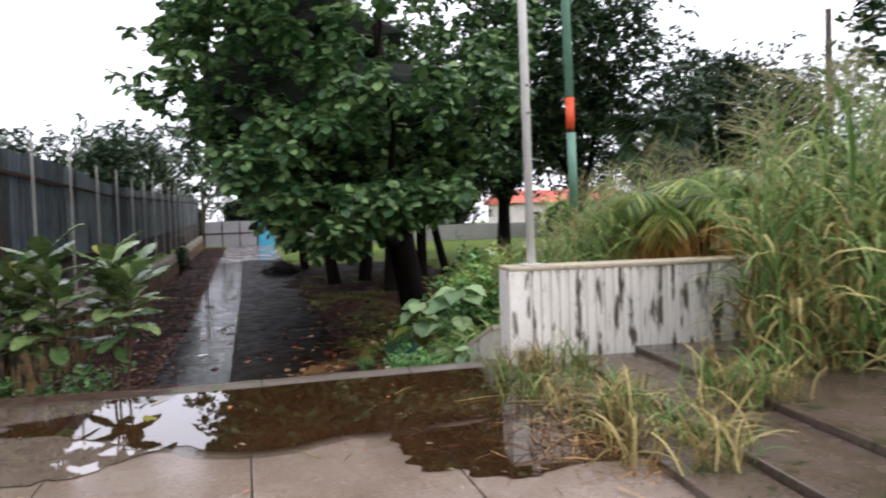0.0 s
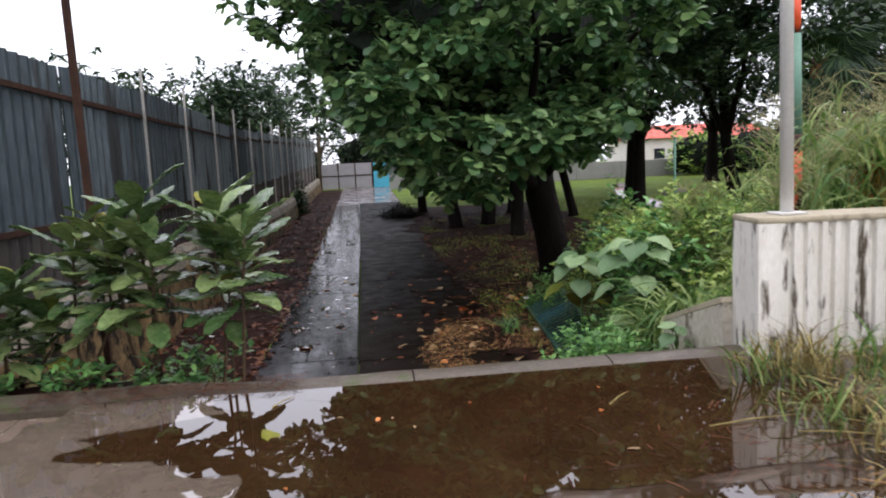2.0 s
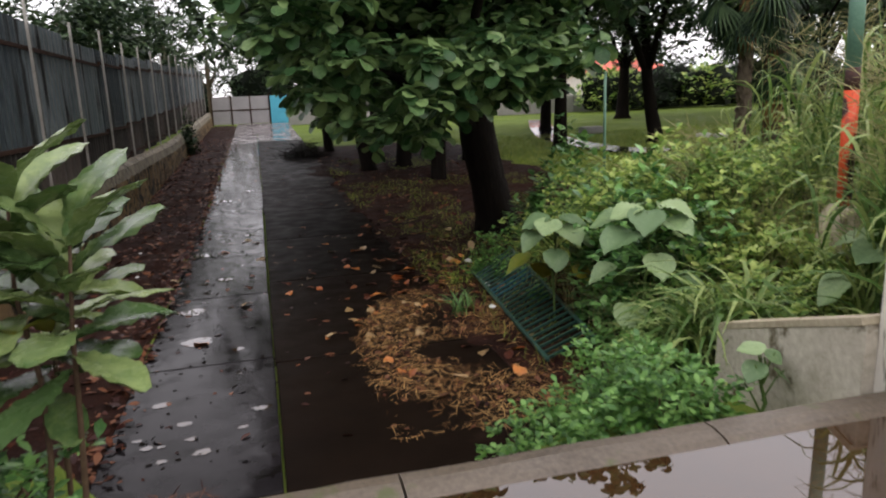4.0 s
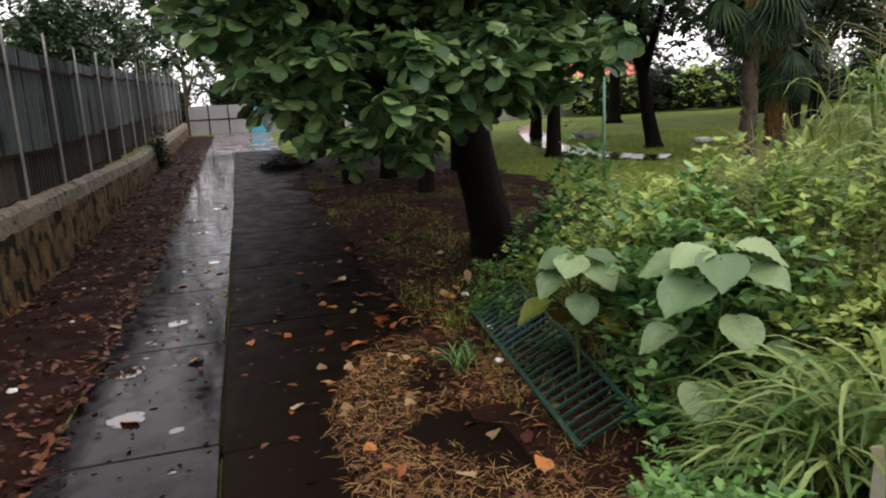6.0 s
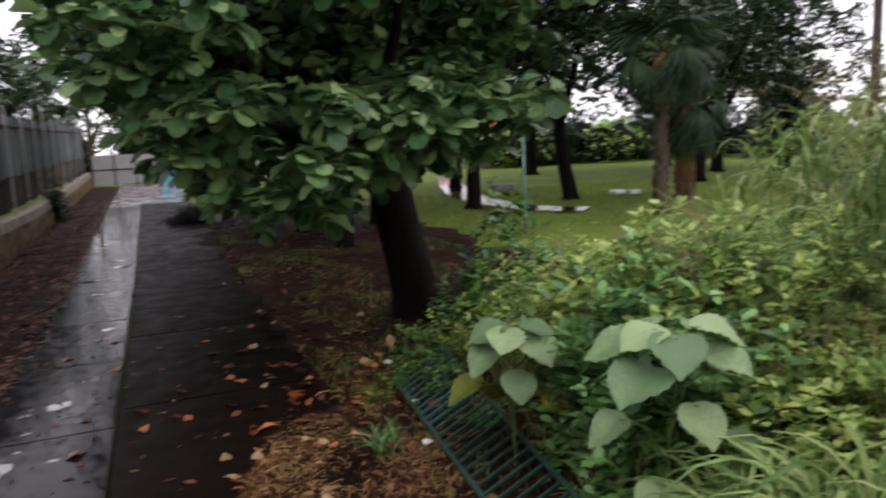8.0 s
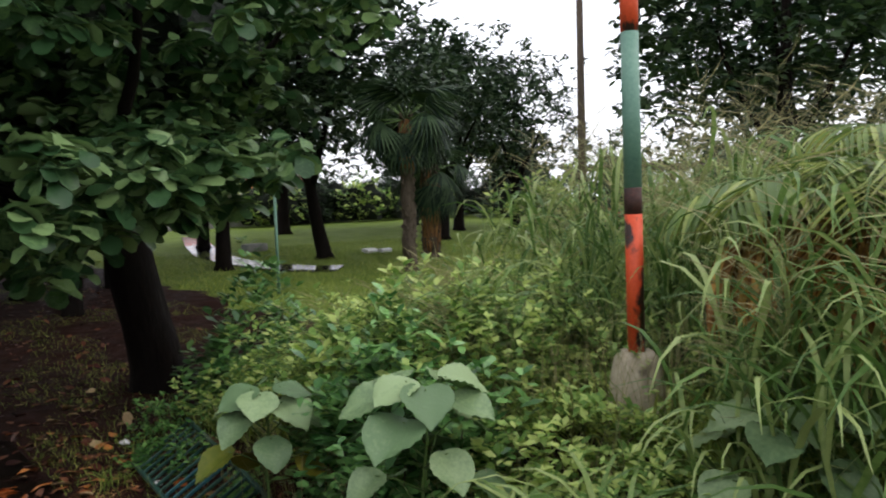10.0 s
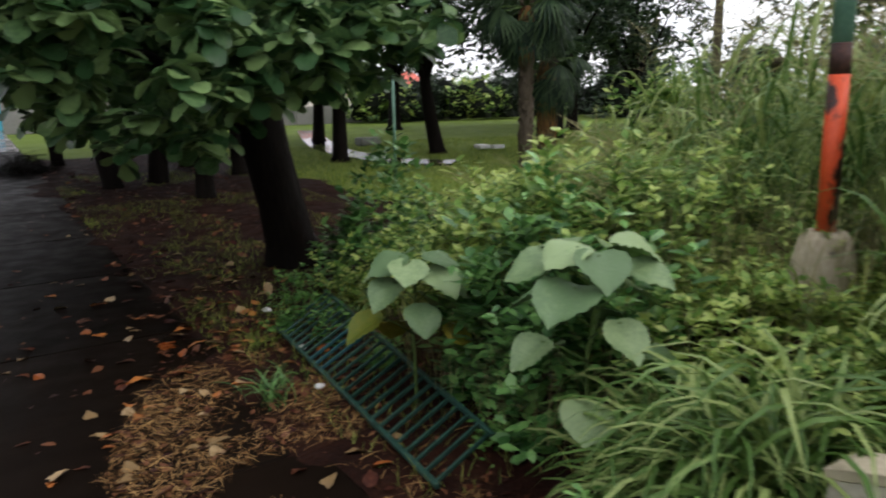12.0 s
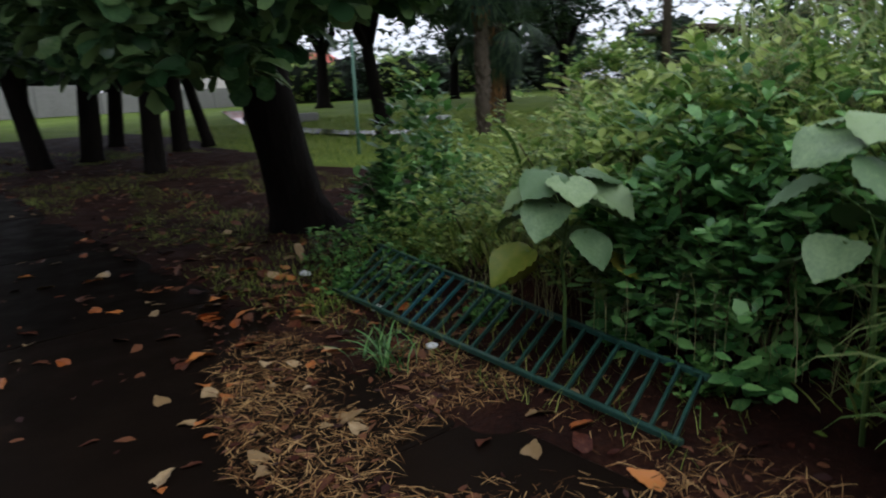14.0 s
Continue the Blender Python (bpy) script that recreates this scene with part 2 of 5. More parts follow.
# near-black tone that stands in for shade inside crowns and shrubs
M["core"] = material("painted_inner_shade", [(0.002, 0.0045, 0.002), (0.006, 0.012, 0.005)], 0.8, (0.9, 1.0), 0.5, 6, bump_scale=0.2)
M["dry_frond"] = material("dead_orange_frond", [(0.28, 0.13, 0.035), (0.6, 0.34, 0.09)], 2, (0.6, 0.8), 0.1, 20, island=0.7, through_light=0.3)
M["film"] = material("wet_brown_film", [(0.05, 0.03, 0.018), (0.08, 0.05, 0.032)], 0.8, (0.03, 0.08), 0.02, 8, ior=1.5)
M["film"].node_tree.nodes["Principled BSDF"].inputs["Alpha"].default_value = 0.4
for k, level in (("soil", 0.12), ("bark", 0.1), ("bark_grey", 0.15), ("ground", 0.12), ("straw", 0.15), ("dead_leaf", 0.2), ("lane_dark", 0.02), ("lane_grey", 0.08), ("concrete_wet", 0.75), ("leaf_dark", 0.2),
                 ("grass", 0.3), ("cane", 0.35), ("leaf_bush", 0.35), ("ochre", 0.15), ("sheet", 0.35), ("rust", 0.15), ("stem", 0.2), ("thatch", 0.15), ("leaf_almond", 0.4)):
    M[k].node_tree.nodes["Principled BSDF"].inputs["Specular IOR Level"].default_value = level


# ---- building helpers ----
def mesh_of(name, verts, faces, mat, smooth=False):
    me = bpy.data.meshes.new(name)
    me.from_pydata([tuple(map(float, v)) for v in verts], [], [tuple(f) for f in faces])
    me.materials.append(mat)
    if smooth:
        me.polygons.foreach_set("use_smooth", [True] * len(me.polygons))
    me.update()
    return me


def big_mesh(name, verts, faces, mat, smooth=False):
    """A mesh from arrays: verts (n, 3), faces (m, 3 or 4)."""
    me = bpy.data.meshes.new(name)
    verts, faces = np.asarray(verts, float), np.asarray(faces, int)
    k = faces.shape[1]
    me.vertices.add(len(verts))
    me.vertices.foreach_set("co", verts.ravel())
    me.loops.add(faces.size)
    me.loops.foreach_set("vertex_index", faces.ravel())
    me.polygons.add(len(faces))
    me.polygons.foreach_set("loop_start", np.arange(len(faces)) * k)
    me.polygons.foreach_set("loop_total", np.full(len(faces), k))
    me.materials.append(mat)
    me.polygons.foreach_set("use_smooth", np.full(len(faces), smooth))
    me.update(calc_edges=True)
    me.validate()
    return me


def thing(name, at, label, category, group="", kind=""):
    """An Empty at its base that carries parts whose meshes are given in world metres."""
    ob = new(name)
    ob.empty_display_size = 0.2
    ob.matrix_basis = pose(*at)
    return tagged(ob, label, category, group, kind)


def part(name, data, parent, label=""):
    if isinstance(data, tuple):
        bm, mat = data
        me = bpy.data.meshes.new(name)
        bm.to_mesh(me)
        bm.free()
        me.materials.append(mat)
        data = me
    ob = new(name, data)
    ob.parent = parent
    ob.matrix_parent_inverse = Matrix() if parent.parent else parent.matrix_basis.inverted()
    if label:
        ob["label"] = label
    return ob


def single(name, data, label, category, group="", kind=""):
    if isinstance(data, tuple):
        bm, mat = data
        me = bpy.data.meshes.new(name)
        bm.to_mesh(me)
        bm.free()
        me.materials.append(mat)
        data = me
    return tagged(new(name, data), label, category, group, kind)


def box(x0, x1, y0, y1, z0, z1, bevel=0.0, m=None, seg=2):
    bm = bmesh.new()
    bmesh.ops.create_cube(bm, size=1, matrix=Matrix.Translation(((x0 + x1) / 2, (y0 + y1) / 2, (z0 + z1) / 2)) @ Matrix.Diagonal((x1 - x0, y1 - y0, z1 - z0, 1)))
    if bevel:
        bmesh.ops.bevel(bm, geom=bm.edges[:], offset=bevel, segments=seg, affect="EDGES", profile=0.6)
    if m is not None:
        bmesh.ops.transform(bm, matrix=m, verts=bm.verts)
    return bm


def bar_between(a, b, w, h):
    d = b - a
    return box(-w / 2, w / 2, 0, d.length, -h / 2, h / 2, 0.003, Matrix.Translation(a) @ d.to_track_quat("Y", "Z").to_matrix().to_4x4(), 1)


def tube(points, radii, sides=10, cap=True, wobble=0.0):
    """Vertices and quads of a tapered tube through points."""
    pts = [Vector(p) for p in points]
    verts, faces = [], []
    side = None
    for i, p in enumerate(pts):
        d = (pts[min(i + 1, len(pts) - 1)] - pts[max(i - 1, 0)]).normalized()
        if side is None:
            side = d.orthogonal().normalized()
        side = (side - d * side.dot(d)).normalized()
        up = d.cross(side)
        for k in range(sides):
            a = 2 * math.pi * k / sides
            r = radii[i] * (1 + wobble * math.sin(3 * a + i * 0.7) + wobble * 0.6 * math.sin(7 * a + i))
            verts.append(p + (side * math.cos(a) + up * math.sin(a)) * r)
    for i in range(len(pts) - 1):
        for k in range(sides):
            a, b = i * sides + k, i * sides + (k + 1) % sides
            faces.append((a, b, b + sides, a + sides))
    if cap:
        faces.append(tuple(range(sides))[::-1])
        faces.append(tuple(range((len(pts) - 1) * sides, len(pts) * sides)))
    return verts, faces


def tube_mesh(name, points, radii, mat, sides=10, wobble=0.0):
    v, f = tube(points, radii, sides, True, wobble)
    me = mesh_of(name, v, f, mat, True)
    for p in me.polygons[-2:]:
        p.use_smooth = False
    return me


def unit(a):
    return a / np.maximum(np.linalg.norm(a, axis=1, keepdims=True), 1e-9)


# leaf outlines: (along, across, lift), three rows of a strip from stalk to tip
def outline(widths, droop=0.15, fold=0.12):
    """A leaf 1 long: a strip of quads on each side of the midrib, folded and drooping."""
    v, f = [], []
    n = len(widths)
    for i, w in enumerate(widths):
        s = i / (n - 1)
        z = -droop * s * s
        v += [(s, -w, z + fold * w), (s, 0, z), (s, w, z + fold * w)]
    for i in range(n - 1):
        a = 3 * i
        f += [(a, a + 1, a + 4, a + 3), (a + 1, a + 2, a + 5, a + 4)]
    return np.array(v), np.array(f)


OVAL = outline([0.03, 0.2, 0.27, 0.03])
PADDLE = outline([0.03, 0.13, 0.26, 0.35, 0.19], 0.3, 0.3)


def arc(widths, start, end, fold=0.3):
    """A blade 1 long that rises at the start angle and bends over to the end angle (degrees above the level)."""
    v, f = [], []
    n = len(widths)
    x = z = 0.0
    for i, w in enumerate(widths):
        v += [(x, -w, z + fold * w), (x, 0, z), (x, w, z + fold * w)]
        e = radians(start + (end - start) * ((i + 0.5) / (n - 1)) ** 1.3)
        x, z = x + math.cos(e) / (n - 1), z + math.sin(e) / (n - 1)
    for i in range(n - 1):
        a = 3 * i
        f += [(a, a + 1, a + 4, a + 3), (a + 1, a + 2, a + 5, a + 4)]
    return np.array(v), np.array(f)


BLADE = outline([0.014, 0.018, 0.02, 0.016, 0.002], 0.45, 0.3)
HEART = outline([0.14, 0.36, 0.45, 0.48, 0.46, 0.38, 0.22, 0.02], 0.16, 0.1)
PADDLE_FAR = outline([0.03, 0.28, 0.32, 0.03], 0.3, 0.3)
SPRIG = outline([0.04, 0.26, 0.02])
BUSH = outline([0.05, 0.29, 0.03])
LANCE = outline([0.02, 0.12, 0.2, 0.21, 0.14, 0.01], 0.25, 0.35)


def leaves(name, place, heading, up, size, shape, mat):
    """One mesh of many leaves: stalk places, headings, the way the upper side faces, and lengths."""
    tv, tf = shape
    x = unit(heading)
    y = unit(np.cross(up, x))
    z = np.cross(x, y)
    size = np.asarray(size, float).reshape(-1, 1, 1)
    v = place[:, None, :] + size * (tv[None, :, :1] * x[:, None] + tv[None, :, 1:2] * y[:, None] + tv[None, :, 2:] * z[:, None])
    f = tf[None] + (np.arange(len(place)) * len(tv))[:, None, None]
    return big_mesh(name, v.reshape(-1, 3), f.reshape(-1, tf.shape[1]), mat, True)


def smooth_step(a, b, x):
    s = np.clip((np.asarray(x, float) - a) / (b - a), 0, 1)
    return s * s * (3 - 2 * s)


SLAB = 1.07


def ground_z(x, y):
    """The height of the earth: level by the steps, rising along the path, with a bank up to the terrace on the east."""
    x, y = np.asarray(x, float), np.asarray(y, float)
    base = 0.033 * np.clip(y - 17, 0, 35) - 0.035
    lawn = 0.06 * np.sin(x * 0.7 + 1) * np.sin(y * 0.45) * smooth_step(4, 8, x)
    bank = 0.98 * smooth_step(3.15, 4.4, x) * (1 - smooth_step(8.0, 14.0, y))
    west = 0.9 * (1 - smooth_step(-5.0, -3.1, x))
    side = 0.72 * smooth_step(1.3, 2.3, x) * (1 - smooth_step(6.5, 8.0, y))
    bed = 0.95 * (1 - smooth_step(-0.75, -0.5, x)) * (1 - smooth_step(6.6, 7.6, y))
    under = (SLAB - 0.1) * (1 - smooth_step(5.2, 6.0, y))
    return np.maximum.reduce([base + lawn + bank, base + side, base + bed, under, west])


def gz(x, y):
    return float(ground_z(x, y))


# ---- ground ----
def ground_sheet():
    xs = np.unique(np.concatenate([np.linspace(-400, -12, 14), np.linspace(-12, 24, 110), np.linspace(24, 400, 16)]))
    ys = np.unique(np.concatenate([np.linspace(-300, -6, 8), np.linspace(-6, 40, 120), np.linspace(40, 900, 24)]))
    gx, gy = np.meshgrid(xs, ys)
    z = ground_z(gx, gy) + 0.02 * rng.standard_normal(gx.shape) * smooth_step(3.2, 4.5, gx)
    v = np.stack([gx.ravel(), gy.ravel(), z.ravel()], 1)
    nx = len(xs)
    i = (np.arange(len(ys) - 1)[:, None] * nx + np.arange(nx - 1)[None]).ravel()
    return big_mesh("ground", v, np.stack([i, i + 1, i + nx + 1, i + nx], 1), M["ground"], True)


single("ground", ground_sheet(), "green lawn and earth rising gently away", "ground", kind="structure")


def strip_sheet(name, x0, x1, y0, y1, lift, mat, ragged=0.15, step=0.25, lump=0.0):
    """A thin lumpy cover on the earth with uneven edges."""
    nx, ny = max(4, int((x1 - x0) / step)), int((y1 - y0) / step)
    v, f = [], []
    for j in range(ny + 1):
        y = y0 + (y1 - y0) * j / ny
        a = x0 + ragged * noise.noise((0.3, y * 0.9, 1)) * 2
        b = x1 + ragged * noise.noise((5.3, y * 0.9, 1)) * 2
        for i in range(nx + 1):
            x = a + (b - a) * i / nx
            edge = 0.0 if i in (0, nx) or j in (0, ny) else 1.0
            v.append((x, y, gz(x, y) + (lift + lump * (noise.noise((x * 2, y * 2, 3)) + 0.5)) * edge - 0.02 * (1 - edge)))
    for j in range(ny):
        for i in range(nx):
            a = j * (nx + 1) + i
            f.append((a, a + 1, a + nx + 2, a + nx + 1))
    return mesh_of(name, v, f, mat, True)


single("soil_strip", strip_sheet("soil_strip", -2.66, -0.95, 5.9, 51, 0.03, M["soil"], 0.03, 0.3, 0.06), "dark red-brown leaf-strewn soil beside the path", "soil", kind="structure")
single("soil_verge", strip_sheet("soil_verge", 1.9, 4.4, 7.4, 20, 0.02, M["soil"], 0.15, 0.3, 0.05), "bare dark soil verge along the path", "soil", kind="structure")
# real soil, but its east edge covers lawn to darken it like shade
single("soil_grove", strip_sheet("soil_grove", 1.7, 8.6, 13.0, 34, 0.03, M["soil"], 0.5, 0.5, 0.06), "brown soil under the trees, spread over lawn to stand for shade", "soil", kind="structure")

# ---- path of two lanes of slabs ----
pavement = thing("pavement", (0.1, 8, 0), "wet concrete and asphalt footpath with two lanes of slabs", "path", kind="structure")


def lane(x0, x1, length, mat, name, shift):
    y = 7.0 + shift
    while y < 52:
        y1 = min(y + length, 52)
        za, zb = gz(0, y) + 0.035, gz(0, y1) + 0.035
        g = 0.006
        t = rnd.uniform(-0.004, 0.004)
        w = [rnd.uniform(-0.012, 0.012) for _ in range(2)]
        top = [(x0 + g + w[0], y + g, za + t), (x1 - g + w[1], y + g, za - t), (x1 - g + w[1], y1 - g, zb - t), (x0 + g + w[0], y1 - g, zb + t)]
        bev = [(x0 + g + 0.012 + w[0], y + g + 0.012, za + t + 0.008), (x1 - g - 0.012 + w[1], y + g + 0.012, za - t + 0.008), (x1 - g - 0.012 + w[1], y1 - g - 0.012, zb - t + 0.008), (x0 + g + 0.012 + w[0], y1 - g - 0.012, zb + t + 0.008)]
        v = [(a, b, c - 0.1) for a, b, c in top] + top + bev
        f = [(0, 1, 5, 4), (1, 2, 6, 5), (2, 3, 7, 6), (3, 0, 4, 7), (4, 5, 9, 8), (5, 6, 10, 9), (6, 7, 11, 10), (7, 4, 8, 11), (8, 9, 10, 11)]
        part(name, mesh_of(name, v, f, mat if y < 35 else M["apron"]), pavement)
        y = y1


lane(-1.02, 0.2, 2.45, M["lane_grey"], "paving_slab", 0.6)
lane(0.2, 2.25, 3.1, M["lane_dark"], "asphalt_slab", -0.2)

# ---- terrace that the walk starts on ----
terrace = thing("terrace_floor", (0, 3, 0.9), "wet brown concrete terrace floor with long joints", "floor", kind="structure")
for i in range(-4, 3):
    x = -0.545 + 1.075 * i
    part("floor_slab", (box(x + 0.005, x + 1.07, -5.0, 5.5, 0.8, SLAB, 0.006), M["concrete_wet"]), terrace)
# the rounded kerb along its edge
kerb = thing("kerb", (0.6, 5.7, 0.9), "rounded worn concrete kerb at the terrace edge", "kerb", kind="structure")
for a, b in ((-3.2, -1.95), (-1.94, -0.66), (-0.65, 0.615), (0.625, 1.88), (1.89, 2.9)):
    n = 8
    prof = [(5.505, SLAB - 0.25), (5.505, SLAB - 0.002), (5.6, SLAB + 0.003), (5.65, SLAB + 0.022), (5.71, SLAB + 0.033), (5.77, SLAB + 0.03), (5.805, SLAB + 0.005), (5.81, SLAB - 0.25)]
    v, f = [], []
    for i in range(n + 1):
        x = a + (b - a) * i / n
        bend = 0.12 * float(smooth_step(-0.1, -1.0, x)) if x < -0.1 else 0.0
        bend += 0.012 * noise.noise((x * 2, 0, 7))
        for y, z in prof:
            v.append((x, y + bend, z + 0.006 * noise.noise((x * 3, y * 9, 2))))
    k = len(prof)
    for i in range(n):
        for j in range(k - 1):
            p = i * k + j
            f.append((p, p + k, p + k + 1, p + 1))
    f += [tuple(range(k)), tuple(range(n * k, n * k + k))[::-1]]
    part("kerb_stone", mesh_of("kerb_stone", v, f, M["kerb"], False), kerb)

# steps from the terrace down to the path
steps = thing("steps", (0.4, 6.6, 0), "concrete steps down to the path", "steps", kind="structure")
for i in range(5):
    z = SLAB - 0.178 * (i + 1)
    y = 5.82 + 0.3 * i
    part("step", (box(-0.62, 1.5, y, y + 0.31 if i < 4 else y + 0.3, -0.1, z, 0.012), M["concrete_wet"]), steps)

# shallow treads rising on the east side of the terrace
treads = thing("side_treads", (3.3, 3.5, SLAB), "low worn concrete treads with mossy edges", "steps", kind="structure")
for i, (xa, xb) in enumerate(((2.72, 3.14), (3.14, 3.76), (3.76, 7.0))):
    h = SLAB + 0.045 * (i + 1)
    bm = box(xa, xb - 0.012 if i < 2 else xb, -5, 5.35, 0.9, h, 0.012)
    bmesh.ops.transform(bm, matrix=Matrix.Translation((xa, 4, 0)) @ Matrix.Rotation(radians(-7), 4, "Z") @ Matrix.Translation((-xa, -4, 0)), verts=bm.verts)
    part("tread", (bm, M["tread"]), treads)


# rain water lying on the terrace
def puddle(name, cx, cy, rx, ry, z, seed, flat_y=None, mat="water"):
    v, f = [(cx, cy, z)], []
    n = 96
    for i in range(n):
        a = 2 * math.pi * i / n
        k = 1 + 0.45 * noise.noise((math.cos(a) * 1.3, math.sin(a) * 1.3, seed)) + 0.18 * noise.noise((math.cos(a) * 4, math.sin(a) * 4, seed + 3)) + 0.07 * noise.noise((math.cos(a) * 11, math.sin(a) * 11, seed + 5))
        x, y = cx + rx * k * math.cos(a), cy + ry * k * math.sin(a)
        v.append((x, min(y, flat_y) if flat_y else y, z))
    f = [(0, i + 1, (i + 1) % n + 1) for i in range(n)]
    return mesh_of(name, v, f, M[mat])


single("puddle", puddle("puddle", 0.95, 5.0, 2.35, 1.05, SLAB + 0.009, 1.7, 5.612), "brown rain puddle mirroring trees on the terrace", "puddle", kind="structure")
for k in (1.05, 1.11):
    single("wet_patch", puddle("wet_patch", 0.95, 5.0, 2.35 * k, 1.05 * k, SLAB + 0.012 - 0.006 * k, 1.7, 5.6, "film"), "wet brown film spreading round the puddle", "puddle", kind="structure")
single("puddle", puddle("puddle", -0.85, 4.75, 0.95, 1.0, SLAB + 0.0066, 6.1, 5.66, "clear_water"), "shallow rain puddle by the kerb mirroring the sky", "puddle", kind="structure")
single("puddle", puddle("puddle", 2.1, 3.5, 0.8, 0.6, SLAB + 0.005, 4.2), "small rain puddle on the terrace", "puddle", kind="structure")

# ---- the white fluted wall with its pole ----
wall = thing("parapet_wall", (3.2, 5.6, SLAB), "stained white fluted concrete parapet wall", "wall")
WDIR = Vector((1, -0.12, 0)).normalized()
WM = Matrix.Translation((2.77, 5.47, SLAB)) @ Matrix.Rotation(math.atan2(WDIR.y, WDIR.x), 4, "Z")


def fluted():
    """A wall 5 m long with flutes on its front; its end is a plain pier."""
    prof = [(0, 0.0), (0.17, 0.0)]
    x = 0.17
    while x < 5.0:
        prof += [(x + 0.01, 0.03), (x + 0.04, 0.03), (x + 0.05, 0.0), (x + 0.085, 0.0)]
        x += 0.085
    prof += [(x, 0.39), (0, 0.39)]
    n = len(prof)
    v = [(a, b, -0.35) for a, b in prof] + [(a + 0.01 * (0 if a else 0), b + 0.012 * noise.noise((a * 9, 1, 2)), 0.86) for a, b in prof]
    f = [(i, (i + 1) % n, n + (i + 1) % n, n + i) for i in range(n)] + [tuple(range(n, 2 * n))]
    me = mesh_of("body", v, f, M["white_wall"])
    me.transform(WM)
    return me


part("body", fluted(), wall)
part("coping", (box(-0.004, 5.03, -0.004, 0.396, 0.86, 0.9, 0.014, WM), M["plaster"]), wall, "mossy grey coping")
low = thing("stub_wall", (2.9, 6.5, 0), "low mossy plastered retaining wall", "wall")
v = [(2.75, 5.86, 0.2), (2.75, 5.86, 1.37), (2.81, 6.96, 0.995), (2.81, 6.98, 0.2), (2.95, 5.86, 0.2), (2.95, 5.86, 1.37), (3.01, 6.96, 0.995), (3.01, 6.98, 0.2)]
part("body", mesh_of("body", v, [(0, 1, 2, 3), (7, 6, 5, 4), (1, 5, 6, 2), (3, 2, 6, 7), (0, 4, 5, 1), (0, 3, 7, 4)], M["stub"]), low)
part("coping", (bar_between(Vector((2.852, 5.88, 1.385)), Vector((2.912, 6.97, 1.012)), 0.21, 0.04), M["plaster"]), low, "mossy grey coping")

pole = thing("grey_pole", (3.05, 5.62, 1.97), "pale grey painted steel pole on the wall", "pole")
part("shaft", tube_mesh("shaft", [(3.05, 5.62, 1.95), (2.99, 5.62, 7.5)], [0.04, 0.038], M["grey_pole"], 14), pole)
part("base_plate", (box(2.96, 3.14, 5.53, 5.71, 1.973, 1.985, 0.003), M["grey_pole"]), pole)
for z in (3.35, 3.6):
    part("bolt", tube_mesh("bolt", [(3.035, 5.567, z), (3.035, 5.587, z)], [0.012, 0.012], M["dark_band"], 8), pole)

red = thing("painted_pole", (4.68, 8.0, 0.95), "steel pole painted orange and green in a concrete foot", "pole")
part("concrete_foot", tube_mesh("concrete_foot", [(4.68, 8.0, 0.75), (4.68, 8.0, 1.2), (4.685, 8.0, 1.42), (4.685, 8.0, 1.47)], [0.22, 0.19, 0.15, 0.11], M["plaster"], 12, 0.04), red)
for nm, a, b, mt in (("orange_band", 1.45, 2.36, "orange_paint"), ("dark_band", 2.36, 2.53, "dark_band"), ("green_band", 2.53, 3.5, "green_paint"), ("orange_band", 3.5, 3.95, "orange_paint"), ("green_band", 3.95, 7.2, "green_paint")):
    part(nm, tube_mesh(nm, [(4.685 - 0.02 * (a - 1.5), 8.0, a), (4.685 - 0.02 * (b - 1.5), 8.0, b)], [0.056, 0.056], M[mt], 14), red)

# ---- low wall and tall sheet fence on the west ----
lowwall = thing("wall_west", (-2.75, 20, 0), "low ochre-stained wall with a broken mossy top", "wall", kind="structure")
y = 5.9
while y < 52:
    y1 = min(y + 3.0, 52)
    n = 12
    v, f = [], []
    for i in range(n + 1):
        yy = y + (y1 - y) * i / n
        zt = max(1.24, gz(0, yy) + 0.85) + 0.05 * noise.noise((0, yy * 3.1, 4)) + 0.03 * noise.noise((0, yy * 9, 4))
        e = 0.03 * noise.noise((3, yy * 2.2, 8))
        zb = gz(-2, yy) - 0.2
        for px, pz in ((-2.53 + e, zb), (-2.56 + e, zb + 0.5), (-2.59 + e + 0.02 * noise.noise((1, yy * 5, 2)), zt - 0.3), (-2.63 + e * 0.5, zt - 0.07), (-2.7, zt), (-2.86, zt), (-2.92, zt - 0.05), (-2.92, zb)):
            v.append((px, yy, pz))
    for i in range(n):
        for j in range(7):
            a = i * 8 + j
            f.append((a, a + 8, a + 9, a + 1))
    f += [tuple(range(8)), tuple(n * 8 + j for j in range(7, -1, -1))]
    me = mesh_of("wall_length", v, f, M["ochre"])
    me.materials.append(M["wall_cap"])
    for p in me.polygons:
        if p.center.z > max(1.24, gz(0, p.center.y) + 0.85) - 0.24 and len(p.vertices) == 4:
            p.material_index = 1
    part("wall_length", me, lowwall)
    y = y1

fence = thing("sheet_fence", (-2.85, 20, 1.2), "tall dark green corrugated sheet fence with pale posts", "fence", kind="structure")


